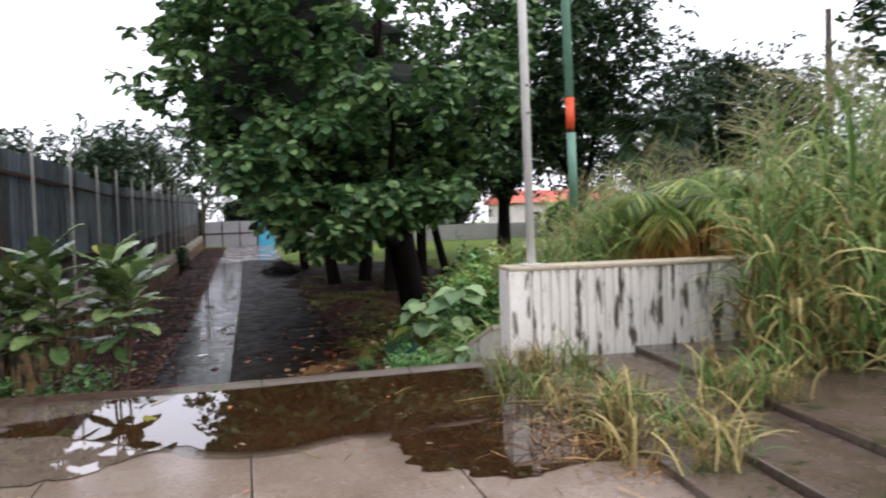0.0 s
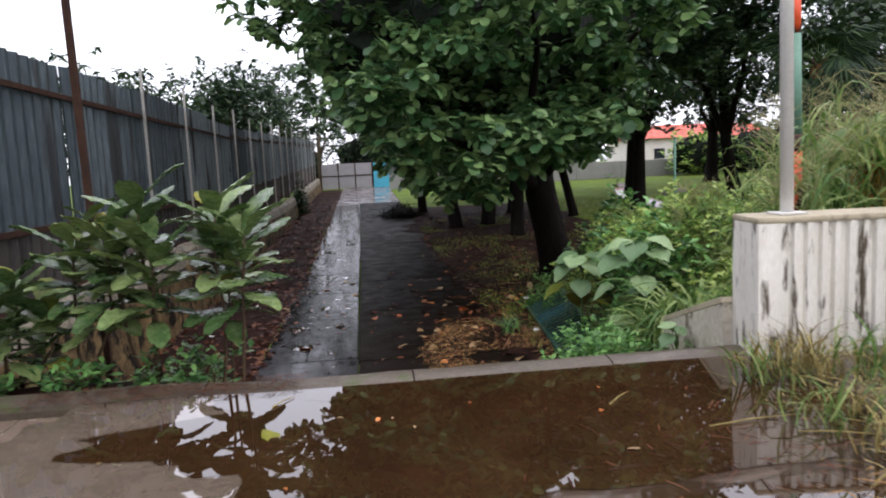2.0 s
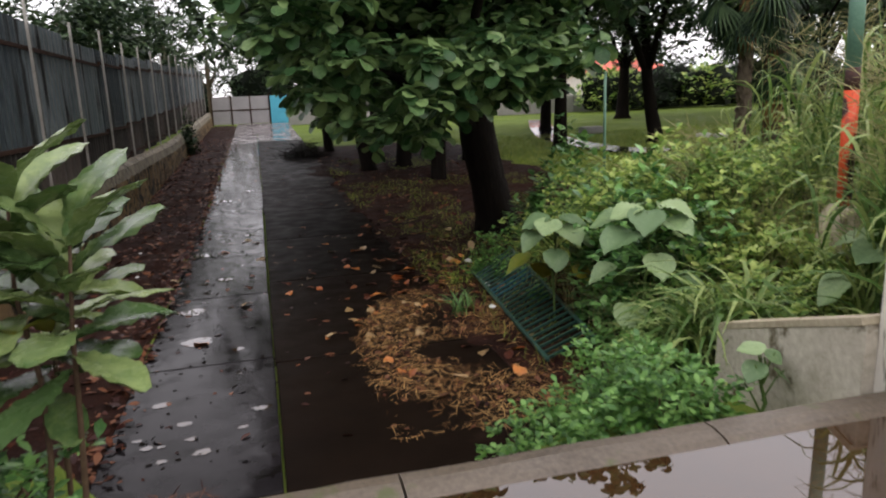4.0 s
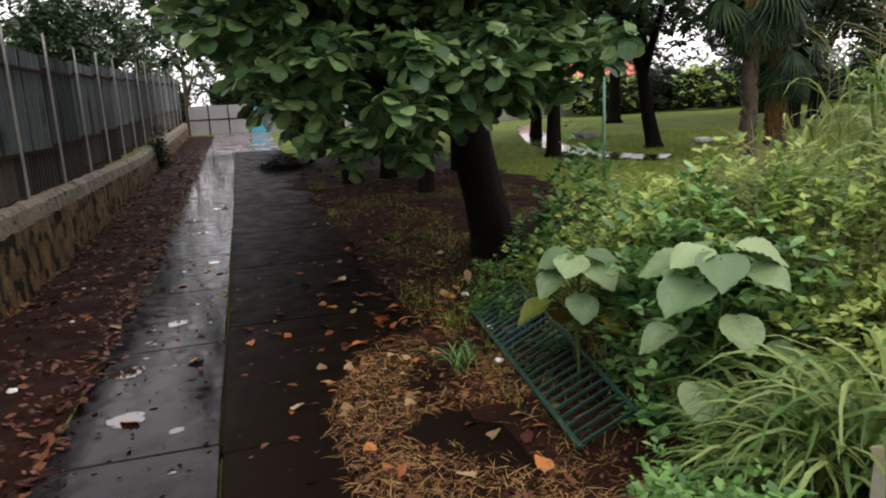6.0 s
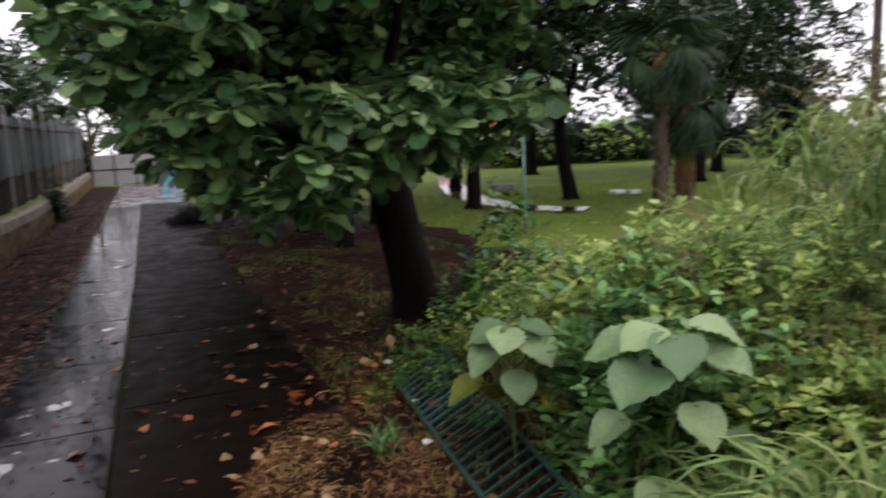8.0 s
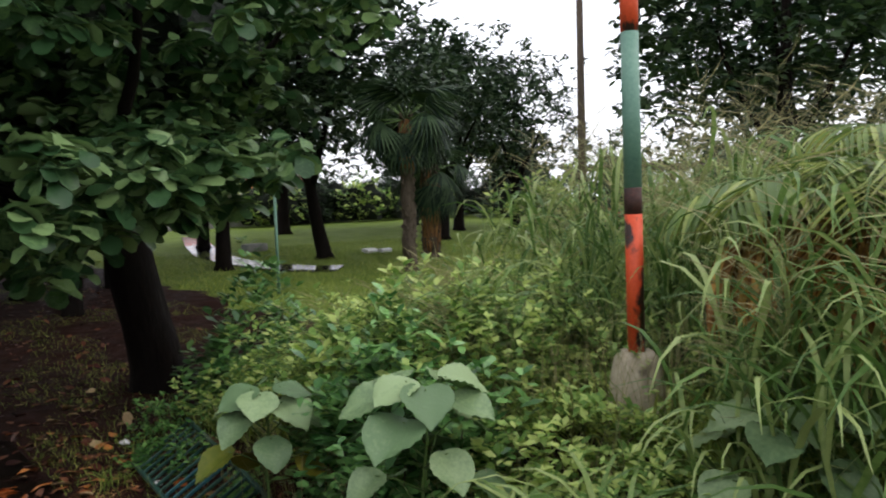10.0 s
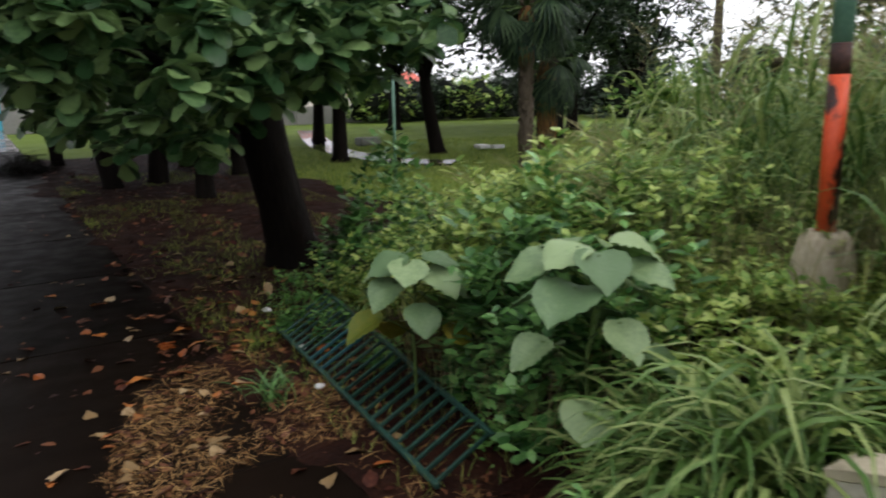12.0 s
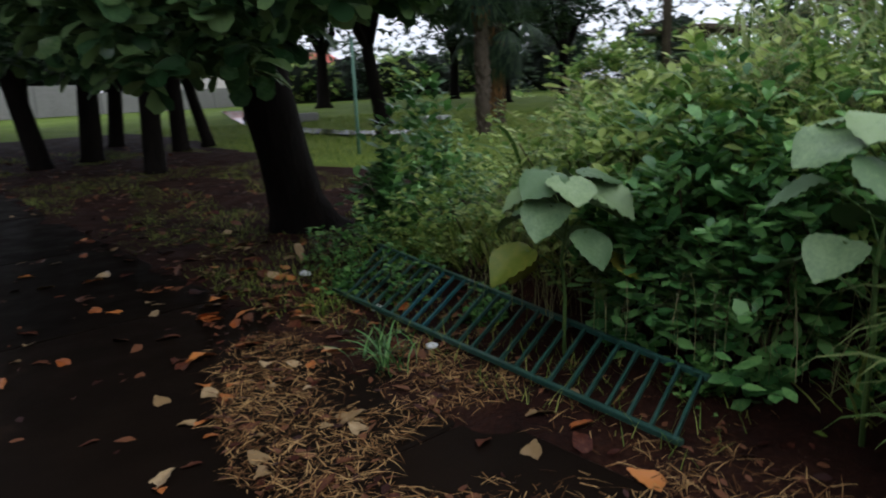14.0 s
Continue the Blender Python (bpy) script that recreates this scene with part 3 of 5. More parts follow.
def corrugated(x, y0, y1, za, zb, mat):
    v, f = [], []
    n = int((y1 - y0) / 0.055)
    for i in range(n + 1):
        yy = y0 + (y1 - y0) * i / n
        dx = 0.022 * (1 if (i // 2) % 2 else -1)
        v += [(x + dx, yy, za), (x + dx, yy, zb), (x + dx - 0.006, yy, za), (x + dx - 0.006, yy, zb)]
    for i in range(n):
        a = 4 * i
        f += [(a, a + 4, a + 5, a + 1), (a + 2, a + 3, a + 7, a + 6), (a + 1, a + 5, a + 7, a + 3)]
    return mesh_of("sheet_panel", v, f, mat)


y, k = -5.25, 0
while y < 52:
    rise = gz(0, y) * 0.85
    y1 = min(y + 2.55, 52.0)
    top = 3.7 + rise + rnd.uniform(-0.08, 0.08)
    part("sheet_panel", corrugated(-2.98, y + 0.02, y1 - 0.02, 0.9 if y < 6 else 1.1 + rise, top, M["sheet"]), fence)
    if y > 5:
        part("kick_sheet", corrugated(-2.955, y + 0.03, y1 - 0.03, 1.06 + rise, 1.92 + rise, M["kick"]), fence, "dark rusted lower sheet")
    part("fence_post", (box(-2.855, -2.815, y - 0.02, y + 0.02, 1.0 + rise, 3.98 + rise + rnd.uniform(-0.1, 0.12), 0.005), M["post"]), fence, "pale galvanised post")
    for z in (1.22, 1.93, 3.35):
        part("rail", (box(-2.94, -2.9, y, y1, z + rise - 0.03, z + rise + 0.03, 0.004), M["rust"]), fence)
    y = y1
lean = thing("rusty_post", (-1.6, 6.85, 0.9), "thin rusty iron post by the croton shrubs", "post")
part("shaft", (box(-0.024, 0.024, -0.024, 0.024, 0, 3.3, 0.005, Matrix.Translation((-1.6, 6.85, 0.6)) @ Matrix.Rotation(radians(-0.8), 4, "Y")), M["rust"]), lean)

# ---- gate at the end of the path ----
gate = thing("metal_gate", (0.4, 52.1, 1.15), "pale grey sheet metal gate closing the path", "gate")
for i in range(3):
    a = -2.5 + 1.2 * i
    part("gate_panel", (box(a + 0.02, a + 1.18, 52.1, 52.16, 1.18, 2.95, 0.01), M["gate"]), gate)
for xx in (-2.52, -1.3, -0.1, 1.12):
    part("gate_post", (box(xx - 0.04, xx + 0.04, 52.05, 52.13, 1.1, 3.05, 0.01), M["rust"]), gate)
part("cross_rail", (box(-2.5, 1.1, 52.06, 52.1, 2.05, 2.12, 0.01), M["rust"]), gate)
part("blue_door", (box(1.2, 2.3, 52.08, 52.14, 1.15, 2.95, 0.01), M["cyan"]), gate, "bright blue door leaf")
farwall = thing("wall_north", (20, 54, 1.1), "long grey boundary wall beyond the trees", "wall", kind="structure")
for i in range(9):
    part("wall_panel", (box(2.4 + 3.6 * i, 5.96 + 3.6 * i, 54, 54.2, 0.9, 2.7 if i < 3 else 2.2, 0.02), M["far_wall"]), farwall)

# ---- house and hill in the distance ----
house = thing("house", (36, 78, 1.1), "distant white house with a red roof", "house")
part("wall", (box(30, 45, 75, 84, 1.0, 4.4), M["house_wall"]), house)
bm = box(29.4, 45.6, 74.4, 84.6, 4.4, 6.0)
for vv in bm.verts:
    if vv.co.z > 5:
        vv.co.y = 79.5 + (vv.co.y - 79.5) * 0.05
part("roof", (bm, M["roof"]), house, "red sheet roof")
for xx in (32, 36, 41):
    w = part("window", (box(xx, xx + 1.4, 74.92, 75.02, 2.1, 3.4, 0.02), M["house_wall"]), house)
    part("pane", (box(xx + 0.1, xx + 1.3, 74.88, 74.93, 2.2, 3.3), M["dark_glass"]), w)

# rain water lying on the path
for i in range(16):
    px = rnd.uniform(-0.85, 0.05)
    py = 11.0 + 1.4 * i + rnd.uniform(-0.5, 0.5)
    k = rnd.uniform(0.5, 1.1)
    single("puddle", puddle("puddle", px, py, 0.16 * k, 0.13 * k, gz(0, py) + 0.0465, i * 3.3, None), "shallow rain puddle on the grey paving", "puddle", "puddles on the path", "structure")


# ---- trees ----
def tree(at, label, trunk_pts, trunk_r, limbs, clumps, leaf, shape, size, per, bark, group="", cores=(), jitter=0.35, name="tree"):
    """A tapered trunk, limbs, and a crown of leaf rosettes at the clump places (n, 3)."""
    t = thing(name, at, label, "tree", group)
    part("trunk", tube_mesh("trunk", trunk_pts, trunk_r, M[bark], 12, 0.06), t)
    for pts, r in limbs:
        part("limb", tube_mesh("limb", pts, r, M[bark], 7, 0.04), t)
    # solid dark lumps added to darken the crown's inside and block the sky
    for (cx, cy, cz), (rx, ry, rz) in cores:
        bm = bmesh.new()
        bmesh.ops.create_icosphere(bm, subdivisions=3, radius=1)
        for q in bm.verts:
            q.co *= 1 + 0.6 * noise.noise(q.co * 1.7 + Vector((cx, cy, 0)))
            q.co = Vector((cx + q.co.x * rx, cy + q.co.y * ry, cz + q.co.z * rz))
        part("inner_foliage", (bm, M["core"]), t, "solid dark lump added as shade inside the crown")
    n = len(clumps)
    place = np.repeat(clumps, per, 0) + rng.normal(0, size * jitter, (n * per, 3))
    a = np.tile(np.arange(per) * 2.4, n) + np.repeat(rng.uniform(0, 6.28, n), per)
    tiltz = rng.uniform(-0.75, 0.55, n * per)
    head = np.stack([np.cos(a), np.sin(a), tiltz], 1)
    up = np.stack([rng.normal(0, 0.35, n * per), rng.normal(0, 0.35, n * per), np.ones(n * per)], 1)
    part("crown", leaves("crown", place, head, up, size * rng.uniform(0.65, 1.2, n * per), shape, M[leaf]), t)
    return t


def shell(n, centre, radii, hollow=0.55, lumps=0.25, seed=0.0):
    """Uneven places near the outside of an ellipsoid."""
    d = unit(rng.normal(0, 1, (n, 3)))
    bump = np.array([1 + lumps * 2 * noise.noise(Vector(v) * 1.9 + Vector((seed, 0, 0))) for v in d])
    r = rng.uniform(hollow, 1, n) ** 0.6 * bump
    return np.asarray(centre) + d * r[:, None] * np.asarray(radii)


def crooked(a, b, n, wob, seed):
    a, b = Vector(a), Vector(b)
    return [a.lerp(b, i / n) + Vector((noise.noise((i * 0.9, seed, 0)), noise.noise((i * 0.9, seed, 5)), 0)) * wob * (1 if 0 < i < n else 0) for i in range(n + 1)]


# the broad-leaved tree that hangs over the path
c1 = shell(1450, (3.1, 15.9, 6.5), (5.0, 3.9, 4.4), 0.72, 0.2, 3.0)
c2 = shell(330, (2.2, 12.4, 3.05), (2.4, 1.6, 1.35), 0.45, 0.25, 8.0)
c3 = shell(220, (3.9, 12.6, 4.1), (2.7, 1.7, 1.5), 0.45, 0.25, 5.0)
c4 = shell(240, (2.9, 13.9, 7.4), (4.0, 2.4, 2.2), 0.4, 0.25, 6.0)
allc = np.concatenate([c1, c2, c3, c4])
floor_z = 1.88 + 0.32 * np.clip(allc[:, 0] - 2.6, 0, 9) + 0.85 * np.clip(allc[:, 0] - 3.8, 0, 9) + 0.95 * np.clip(1.4 - allc[:, 0], 0, 5) + 0.1 * np.clip(allc[:, 1] - 14, 0, 9)
allc = allc[allc[:, 2] > floor_z]
# the crown is open above on the park side
far = np.hypot(allc[:, 0] - 1.3, allc[:, 1] - 5.2)
allc = allc[~((allc[:, 0] - 1.3 > 0.25 * (allc[:, 1] - 5.2)) & (allc[:, 2] - 1.08 > (0.53 + 0.06 * np.sin(allc[:, 0] * 5)) * far))]
# a dark hollow under the upper boughs
allc = allc[~((allc[:, 2] > 3.1) & (allc[:, 2] < 4.0) & (allc[:, 0] > 1.4) & (allc[:, 1] < 13.2))]
limbs = []
for i, e in enumerate([(1.2, 12.4, 3.1), (5.4, 13.2, 4.8), (3.0, 11.8, 4.6), (1.0, 15.5, 5.2), (5.6, 16.4, 6.0), (3.2, 14.4, 7.5), (2.2, 12.0, 2.9)]):
    limbs.append((crooked((3.85, 15.05, 1.9 + 0.12 * i), e, 6, 0.25, i), [0.16, 0.13, 0.1, 0.08, 0.06, 0.045, 0.03]))
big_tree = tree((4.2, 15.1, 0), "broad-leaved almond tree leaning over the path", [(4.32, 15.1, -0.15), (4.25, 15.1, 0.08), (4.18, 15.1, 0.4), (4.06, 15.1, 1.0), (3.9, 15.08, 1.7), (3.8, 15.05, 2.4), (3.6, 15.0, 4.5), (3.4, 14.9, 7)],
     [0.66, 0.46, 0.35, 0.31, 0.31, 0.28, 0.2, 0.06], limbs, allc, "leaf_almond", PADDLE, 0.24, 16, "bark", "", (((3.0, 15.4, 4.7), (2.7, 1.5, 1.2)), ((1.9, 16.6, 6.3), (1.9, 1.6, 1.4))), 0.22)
# second set of leaves in a darker green paints shade into the crown
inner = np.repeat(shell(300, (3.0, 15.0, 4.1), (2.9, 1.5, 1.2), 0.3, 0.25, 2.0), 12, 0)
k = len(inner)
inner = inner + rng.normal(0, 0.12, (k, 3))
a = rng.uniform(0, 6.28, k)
part("inner_foliage", leaves("inner_foliage", inner, np.stack([np.cos(a), np.sin(a), rng.uniform(-0.8, 0.4, k)], 1), np.stack([rng.normal(0, 0.4, k), rng.normal(0, 0.4, k), np.ones(k)], 1), 0.24 * rng.uniform(0.7, 1.2, k), PADDLE_FAR, M["leaf_dark"]), big_tree, "darker leaves added as shade inside the crown")
# the grove behind it
for i, (x, y, r, h, lean_x) in enumerate(((3.5, 25.2, 0.22, 7.5, -0.5), (4.7, 25.6, 0.24, 8.5, 0.2), (5.0, 22.3, 0.2, 7.5, 0.1), (7.0, 26.0, 0.2, 8, 0.0), (2.9, 31.4, 0.18, 8, -0.2), (6.3, 29.0, 0.2, 8, 0.3), (8.3, 27.3, 0.16, 7, -0.7), (5.6, 37.0, 0.2, 9, 0.2))):
    z = gz(x, y)
    cl = shell(420, (x + lean_x - (0.8 if x < 4 else 0), y, z + h * 0.66), (4.0 if x < 4 else 3.3, 3.3, h * 0.38), 0.45, 0.25, i * 2.0)
    cl = cl[(cl[:, 2] > z + 2.3) & (cl[:, 0] > np.where(cl[:, 2] > z + 3.6, -1.7, 0.9))]
    lb = [(crooked((x + lean_x * 0.6, y, z + 2.2), (x + lean_x + 1.6 * math.cos(a), y + 1.6 * math.sin(a), z + h * 0.6), 5, 0.2, a), [0.1, 0.08, 0.06, 0.05, 0.035, 0.02]) for a in (0.4, 2.2, 3.9, 5.3)]
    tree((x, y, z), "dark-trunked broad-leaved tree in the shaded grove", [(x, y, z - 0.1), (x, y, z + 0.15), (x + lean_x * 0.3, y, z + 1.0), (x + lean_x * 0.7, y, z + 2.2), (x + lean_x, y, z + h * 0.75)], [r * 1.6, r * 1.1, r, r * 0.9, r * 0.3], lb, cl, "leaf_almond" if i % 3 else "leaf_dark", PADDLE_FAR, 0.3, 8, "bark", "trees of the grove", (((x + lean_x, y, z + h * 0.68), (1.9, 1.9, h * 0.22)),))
# park trees on the lawn
for i, (x, y, r, h, lean_x) in enumerate(((11.2, 28.0, 0.24, 12, 0.1), (15.6, 28.6, 0.26, 13, -0.9), (21.5, 42, 0.35, 11, 0.2), (31.5, 42, 0.3, 12, 0.3), (14.0, 36, 0.25, 10, 0.2), (25, 32, 0.3, 11, 0.4), (21.8, 13.8, 0.28, 13.5, 0.2), (30, 36, 0.3, 11, 0.2), (34, 35, 0.3, 11, 0.2), (29, 17, 0.3, 13, 0))):
    z = gz(x, y)
    cl = shell(1050 if h >= 12 else 520, (x + lean_x, y, z + h * 0.66), (5.2 if h >= 12 else 4.2, 4.6 if h >= 12 else 4.2, h * 0.38), 0.35, 0.35, i * 3.0 + 1)
    cl = cl[cl[:, 2] > z + 3.0]
    lb = [(crooked((x + lean_x * 0.5, y, z + 2.6), (x + lean_x + 2.4 * math.cos(a), y + 2.4 * math.sin(a), z + h * 0.62), 6, 0.35, a + i), [0.14, 0.12, 0.1, 0.08, 0.06, 0.04, 0.02]) for a in (0.2, 1.9, 3.4, 4.9)]
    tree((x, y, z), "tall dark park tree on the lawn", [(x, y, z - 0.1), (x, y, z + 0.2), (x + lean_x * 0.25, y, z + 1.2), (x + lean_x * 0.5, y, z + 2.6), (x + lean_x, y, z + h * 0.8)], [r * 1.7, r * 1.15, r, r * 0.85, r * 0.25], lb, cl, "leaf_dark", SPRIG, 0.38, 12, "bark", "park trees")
# trees behind the fence and the gate
for i, (x, y, h, rad) in enumerate(((-7.5, 24, 5.0, 2.3), (-6.5, 33, 6.2, 2.8), (-6.0, 43, 7.5, 3.2), (-5.2, 38, 7.0, 2.4), (-4.4, 29, 5.4, 1.4), (-4.6, 48, 8.5, 2.8), (-3.0, 60, 8.5, 4.0), (3.0, 64, 9, 4.5), (10, 62, 9, 4.5), (-9, 15, 4.4, 2.0), (17, 66, 9, 5), (26, 92, 10, 5), (50, 92, 10, 6))):
    z = gz(x, y)
    cl = shell(300, (x, y, z + h * 0.66), (rad, rad, h * 0.36), 0.4, 0.4, i * 4.0 + 2)
    lb = [(crooked((x, y, z + h * 0.3), (x + rad * 0.6 * math.cos(a), y + rad * 0.6 * math.sin(a), z + h * 0.65), 5, 0.3, a), [0.08, 0.07, 0.05, 0.04, 0.03, 0.02]) for a in (1.0, 3.1, 5.2)]
    tree((x, y, z), "leafy dark green tree standing beyond the fence", [(x, y, z - 0.1), (x, y, z + h * 0.4), (x, y, z + h * 0.8)], [0.22, 0.17, 0.06], lb, cl, "leaf_dark", SPRIG, 0.27, 13, "bark_grey", "background trees")


# ---- fan palms ----
def fan_palm(at, h, trunk_r, fronds, skirt, label):
    x, y, z = at
    t = thing("palm_tree", at, label, "palm", "fan palms")
    n = 22
    part("trunk", tube_mesh("trunk", [(x + 0.05 * math.sin(i), y, z - 0.1 + h * i / n) for i in range(n + 1)], [trunk_r * (1.25 if i == 0 else 1.0 + 0.18 * (i % 2)) for i in range(n + 1)], M["bark_grey"], 12, 0.08), t)
    # old leaf bases that wind up the trunk
    verts, faces = [], []
    for i in range(int(h * 26)):
        a, zz = i * 2.4, z + i / 26
        out, side = Vector((math.cos(a), math.sin(a), 0)), Vector((-math.sin(a), math.cos(a), 0))
        base, w, up_z = Vector((x, y, zz)), trunk_r * rnd.uniform(0.3, 0.42), Vector((0, 0, 1))
        o = len(verts)
        verts += [base + out * trunk_r * 0.9 - side * w, base + out * trunk_r * 0.9 + side * w, base + out * trunk_r * rnd.uniform(1.3, 1.55) + up_z * rnd.uniform(0.1, 0.18), base + out * trunk_r * 0.9 + up_z * 0.28]
        faces += [(o, o + 1, o + 2), (o + 1, o + 3, o + 2), (o + 3, o, o + 2), (o, o + 3, o + 1)]
    part("husk", mesh_of("husk", verts, faces, M["bark_grey"]), t, "criss-cross husk of old leaf bases")
    for i in range(fronds):
        a, el = i * 2.4, rnd.uniform(-1.15, 0.85)
        d = Vector((math.cos(a) * math.cos(el), math.sin(a) * math.cos(el), math.sin(el)))
        hub = Vector((x, y, z + h)) + d * rnd.uniform(0.8, 1.2)
        fr = part("frond", tube_mesh("frond", [(x, y, z + h - 0.1), hub], [0.03, 0.018], M["stem_green"], 5), t)
        k = 22
        side = d.cross(Vector((0, 0, 1))).normalized()
        upv = side.cross(d)
        ang = np.linspace(-1.7, 1.7, k)
        head = np.array([d * math.cos(q) + side * math.sin(q) - Vector((0, 0, 0.35)) for q in ang])
        part("fan", leaves("fan", np.tile(np.array(hub), (k, 1)), head, np.tile(np.array(upv), (k, 1)), np.full(k, 1.25), BLADE_WIDE, M["leaf_dark"]), fr)
    if skirt:
        k = 420
        a = rng.uniform(0, 6.28, k)
        zz = z + h - rng.uniform(0.1, skirt, k)
        p = np.stack([x + np.cos(a) * trunk_r, y + np.sin(a) * trunk_r, zz], 1)
        hd = np.stack([np.cos(a) * 0.35, np.sin(a) * 0.35, -np.ones(k)], 1)
        part("dry_skirt", leaves("dry_skirt", p, hd, np.stack([np.cos(a), np.sin(a), np.zeros(k)], 1), rng.uniform(0.7, 1.2, k), BLADE_WIDE, M["thatch"]), t, "hanging dry brown fronds")
    return t


BLADE_WIDE = outline([0.012, 0.03, 0.03, 0.02, 0.003], 0.4, 0.3)
fan_palm((15.2, 22.9, gz(15.2, 22.9)), 5.0, 0.19, 30, 0.9, "fan palm with a rough grey trunk")
fan_palm((18.9, 26, gz(18.9, 26)), 3.6, 0.3, 22, 2.6, "fan palm with a hanging brown skirt")


# ---- shrubs ----
def shrub(at, radii, n, size, shape, leaf, label, per=5, hollow=0.35, name="shrub", cat="shrub"):
    x, y, z = at
    t = thing(name, (x, y, z), label, cat, "bank shrubs")
    cl = shell(n, (x, y, z + radii[2] * 0.45), radii, hollow, 0.35, x * 3 + y)
    cl = cl[cl[:, 2] > ground_z(cl[:, 0], cl[:, 1]) + 0.02]
    k = len(cl)
    for i in range(5):
        a = i * 1.3
        part("stem", tube_mesh("stem", crooked((x + 0.05 * i - 0.1, y, z - 0.05), (x + radii[0] * 0.6 * math.cos(a), y + radii[1] * 0.6 * math.sin(a), z + radii[2] * 0.9), 4, 0.08, i), [0.012, 0.01, 0.008, 0.006, 0.004], M["stem"], 5), t)
    # dense growth gets one solid dark lump in place of inner shade
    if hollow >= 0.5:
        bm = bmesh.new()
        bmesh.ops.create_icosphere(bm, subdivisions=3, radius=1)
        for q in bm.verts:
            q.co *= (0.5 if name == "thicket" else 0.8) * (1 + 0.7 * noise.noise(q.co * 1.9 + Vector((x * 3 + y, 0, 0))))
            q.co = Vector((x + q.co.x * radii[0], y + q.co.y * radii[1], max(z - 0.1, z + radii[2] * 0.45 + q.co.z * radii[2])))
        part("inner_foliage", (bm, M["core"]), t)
    place = np.repeat(cl, per, 0) + rng.normal(0, size * 0.25, (k * per, 3))
    a = np.tile(np.arange(per) * 2.4, k) + np.repeat(rng.uniform(0, 6.28, k), per)
    out = np.repeat(unit(cl - np.array([x, y, z])), per, 0)
    head = np.stack([np.cos(a), np.sin(a), rng.uniform(-0.3, 0.6, k * per)], 1) + out * 0.5
    up = out * 0.5 + np.stack([rng.normal(0, 0.3, k * per), rng.normal(0, 0.3, k * per), np.full(k * per, 1.3)], 1)
    part("foliage", leaves("foliage", place, head, up, size * rng.uniform(0.6, 1.25, k * per), shape, M[leaf]), t)
    return t


for x, y, rx, ry, rz, n, size, leaf in ((4.5, 9.2, 0.95, 0.9, 0.75, 520, 0.105, "leaf_bush"), (5.2, 9.4, 1.1, 1.0, 0.6, 460, 0.1, "leaf_bush"), (4.6, 10.9, 1.2, 1.0, 0.85, 520, 0.1, "leaf_bush"), (6.2, 11.2, 1.3, 1.2, 0.9, 460, 0.1, "leaf_bush"),
                                       (4.05, 8.05, 0.6, 0.6, 0.36, 330, 0.1, "leaf_bush"), (3.9, 7.2, 0.9, 0.6, 0.45, 360, 0.08, "leaf_bush"), (5.3, 8.2, 0.9, 0.8, 0.5, 330, 0.09, "leaf_bush"), (7.2, 9.8, 1.2, 1.2, 0.8, 360, 0.1, "leaf_bush"), (4.3, 12.2, 0.9, 0.7, 0.6, 300, 0.1, "leaf_bush")):
    shrub((x, y, gz(x, y)), (rx, ry, rz), int(n * 1.5), size * 0.78, BUSH, leaf, "low fresh green shrub sprawling on the bank")
for x, y, rx, ry, rz, n, size in ((3.55, 9.0, 0.4, 0.45, 0.75, 260, 0.115), (3.62, 9.8, 0.42, 0.5, 0.7, 260, 0.115), (4.25, 9.6, 0.6, 0.7, 0.8, 330, 0.12), (3.72, 9.35, 0.5, 0.6, 0.95, 340, 0.12), (3.8, 8.75, 0.42, 0.5, 0.7, 200, 0.13), (4.05, 10.3, 0.55, 0.6, 0.85, 280, 0.12)):
    shrub((x, y, gz(x, y)), (rx, ry, rz), n, size, OVAL, "leaf_deep" if x < 4 else "leaf_bush", "glossy green shrub beside the fallen panel")
for x, y, r, h in ((4.95, 13.6, 0.55, 1.25), (4.3, 13.3, 0.4, 0.75), (5.9, 14.2, 0.5, 0.7)):
    shrub((x, y, gz(x, y)), (r, r, h), 230, 0.15, OVAL, "leaf_deep", "dark green leafy sapling by the tree trunk")
for x, y, r, h, n in ((1.85, 6.45, 0.4, 0.26, 330), (2.2, 6.5, 0.38, 0.3, 330), (1.75, 7.1, 0.4, 0.3, 260), (2.2, 7.1, 0.4, 0.36, 330), (2.5, 7.5, 0.35, 0.4, 260)):
    shrub((x, y, gz(x, y)), (r, 0.4, h), n, 0.055, OVAL, "leaf_weed", "feathery low green weed by the steps", 6, 0.2, "weed", "weed")
# dark thickets that close the view
for x, y, w, hh in ((7, 58, 4, 3.6), (12, 59, 4, 4.2), (17, 58, 4, 3.8), (36, 60, 5, 3.2), (43, 58, 5, 3.6), (50, 60, 5, 5), (58, 56, 6, 6), (46, 46, 5, 5), (48, 36, 5, 5), (46, 27, 5, 5.5), (44, 18, 5, 5.5), (40, 10, 5, 5), (52, 50, 5, 6), (-6, 66, 5, 4), (1, 68, 5, 5)):
    shrub((x, y, gz(x, y)), (w, 2.6, hh), 250, 0.5, SPRIG, "leaf_dark", "dark thicket of trees closing the park", 9, 0.5, "thicket", "thicket")
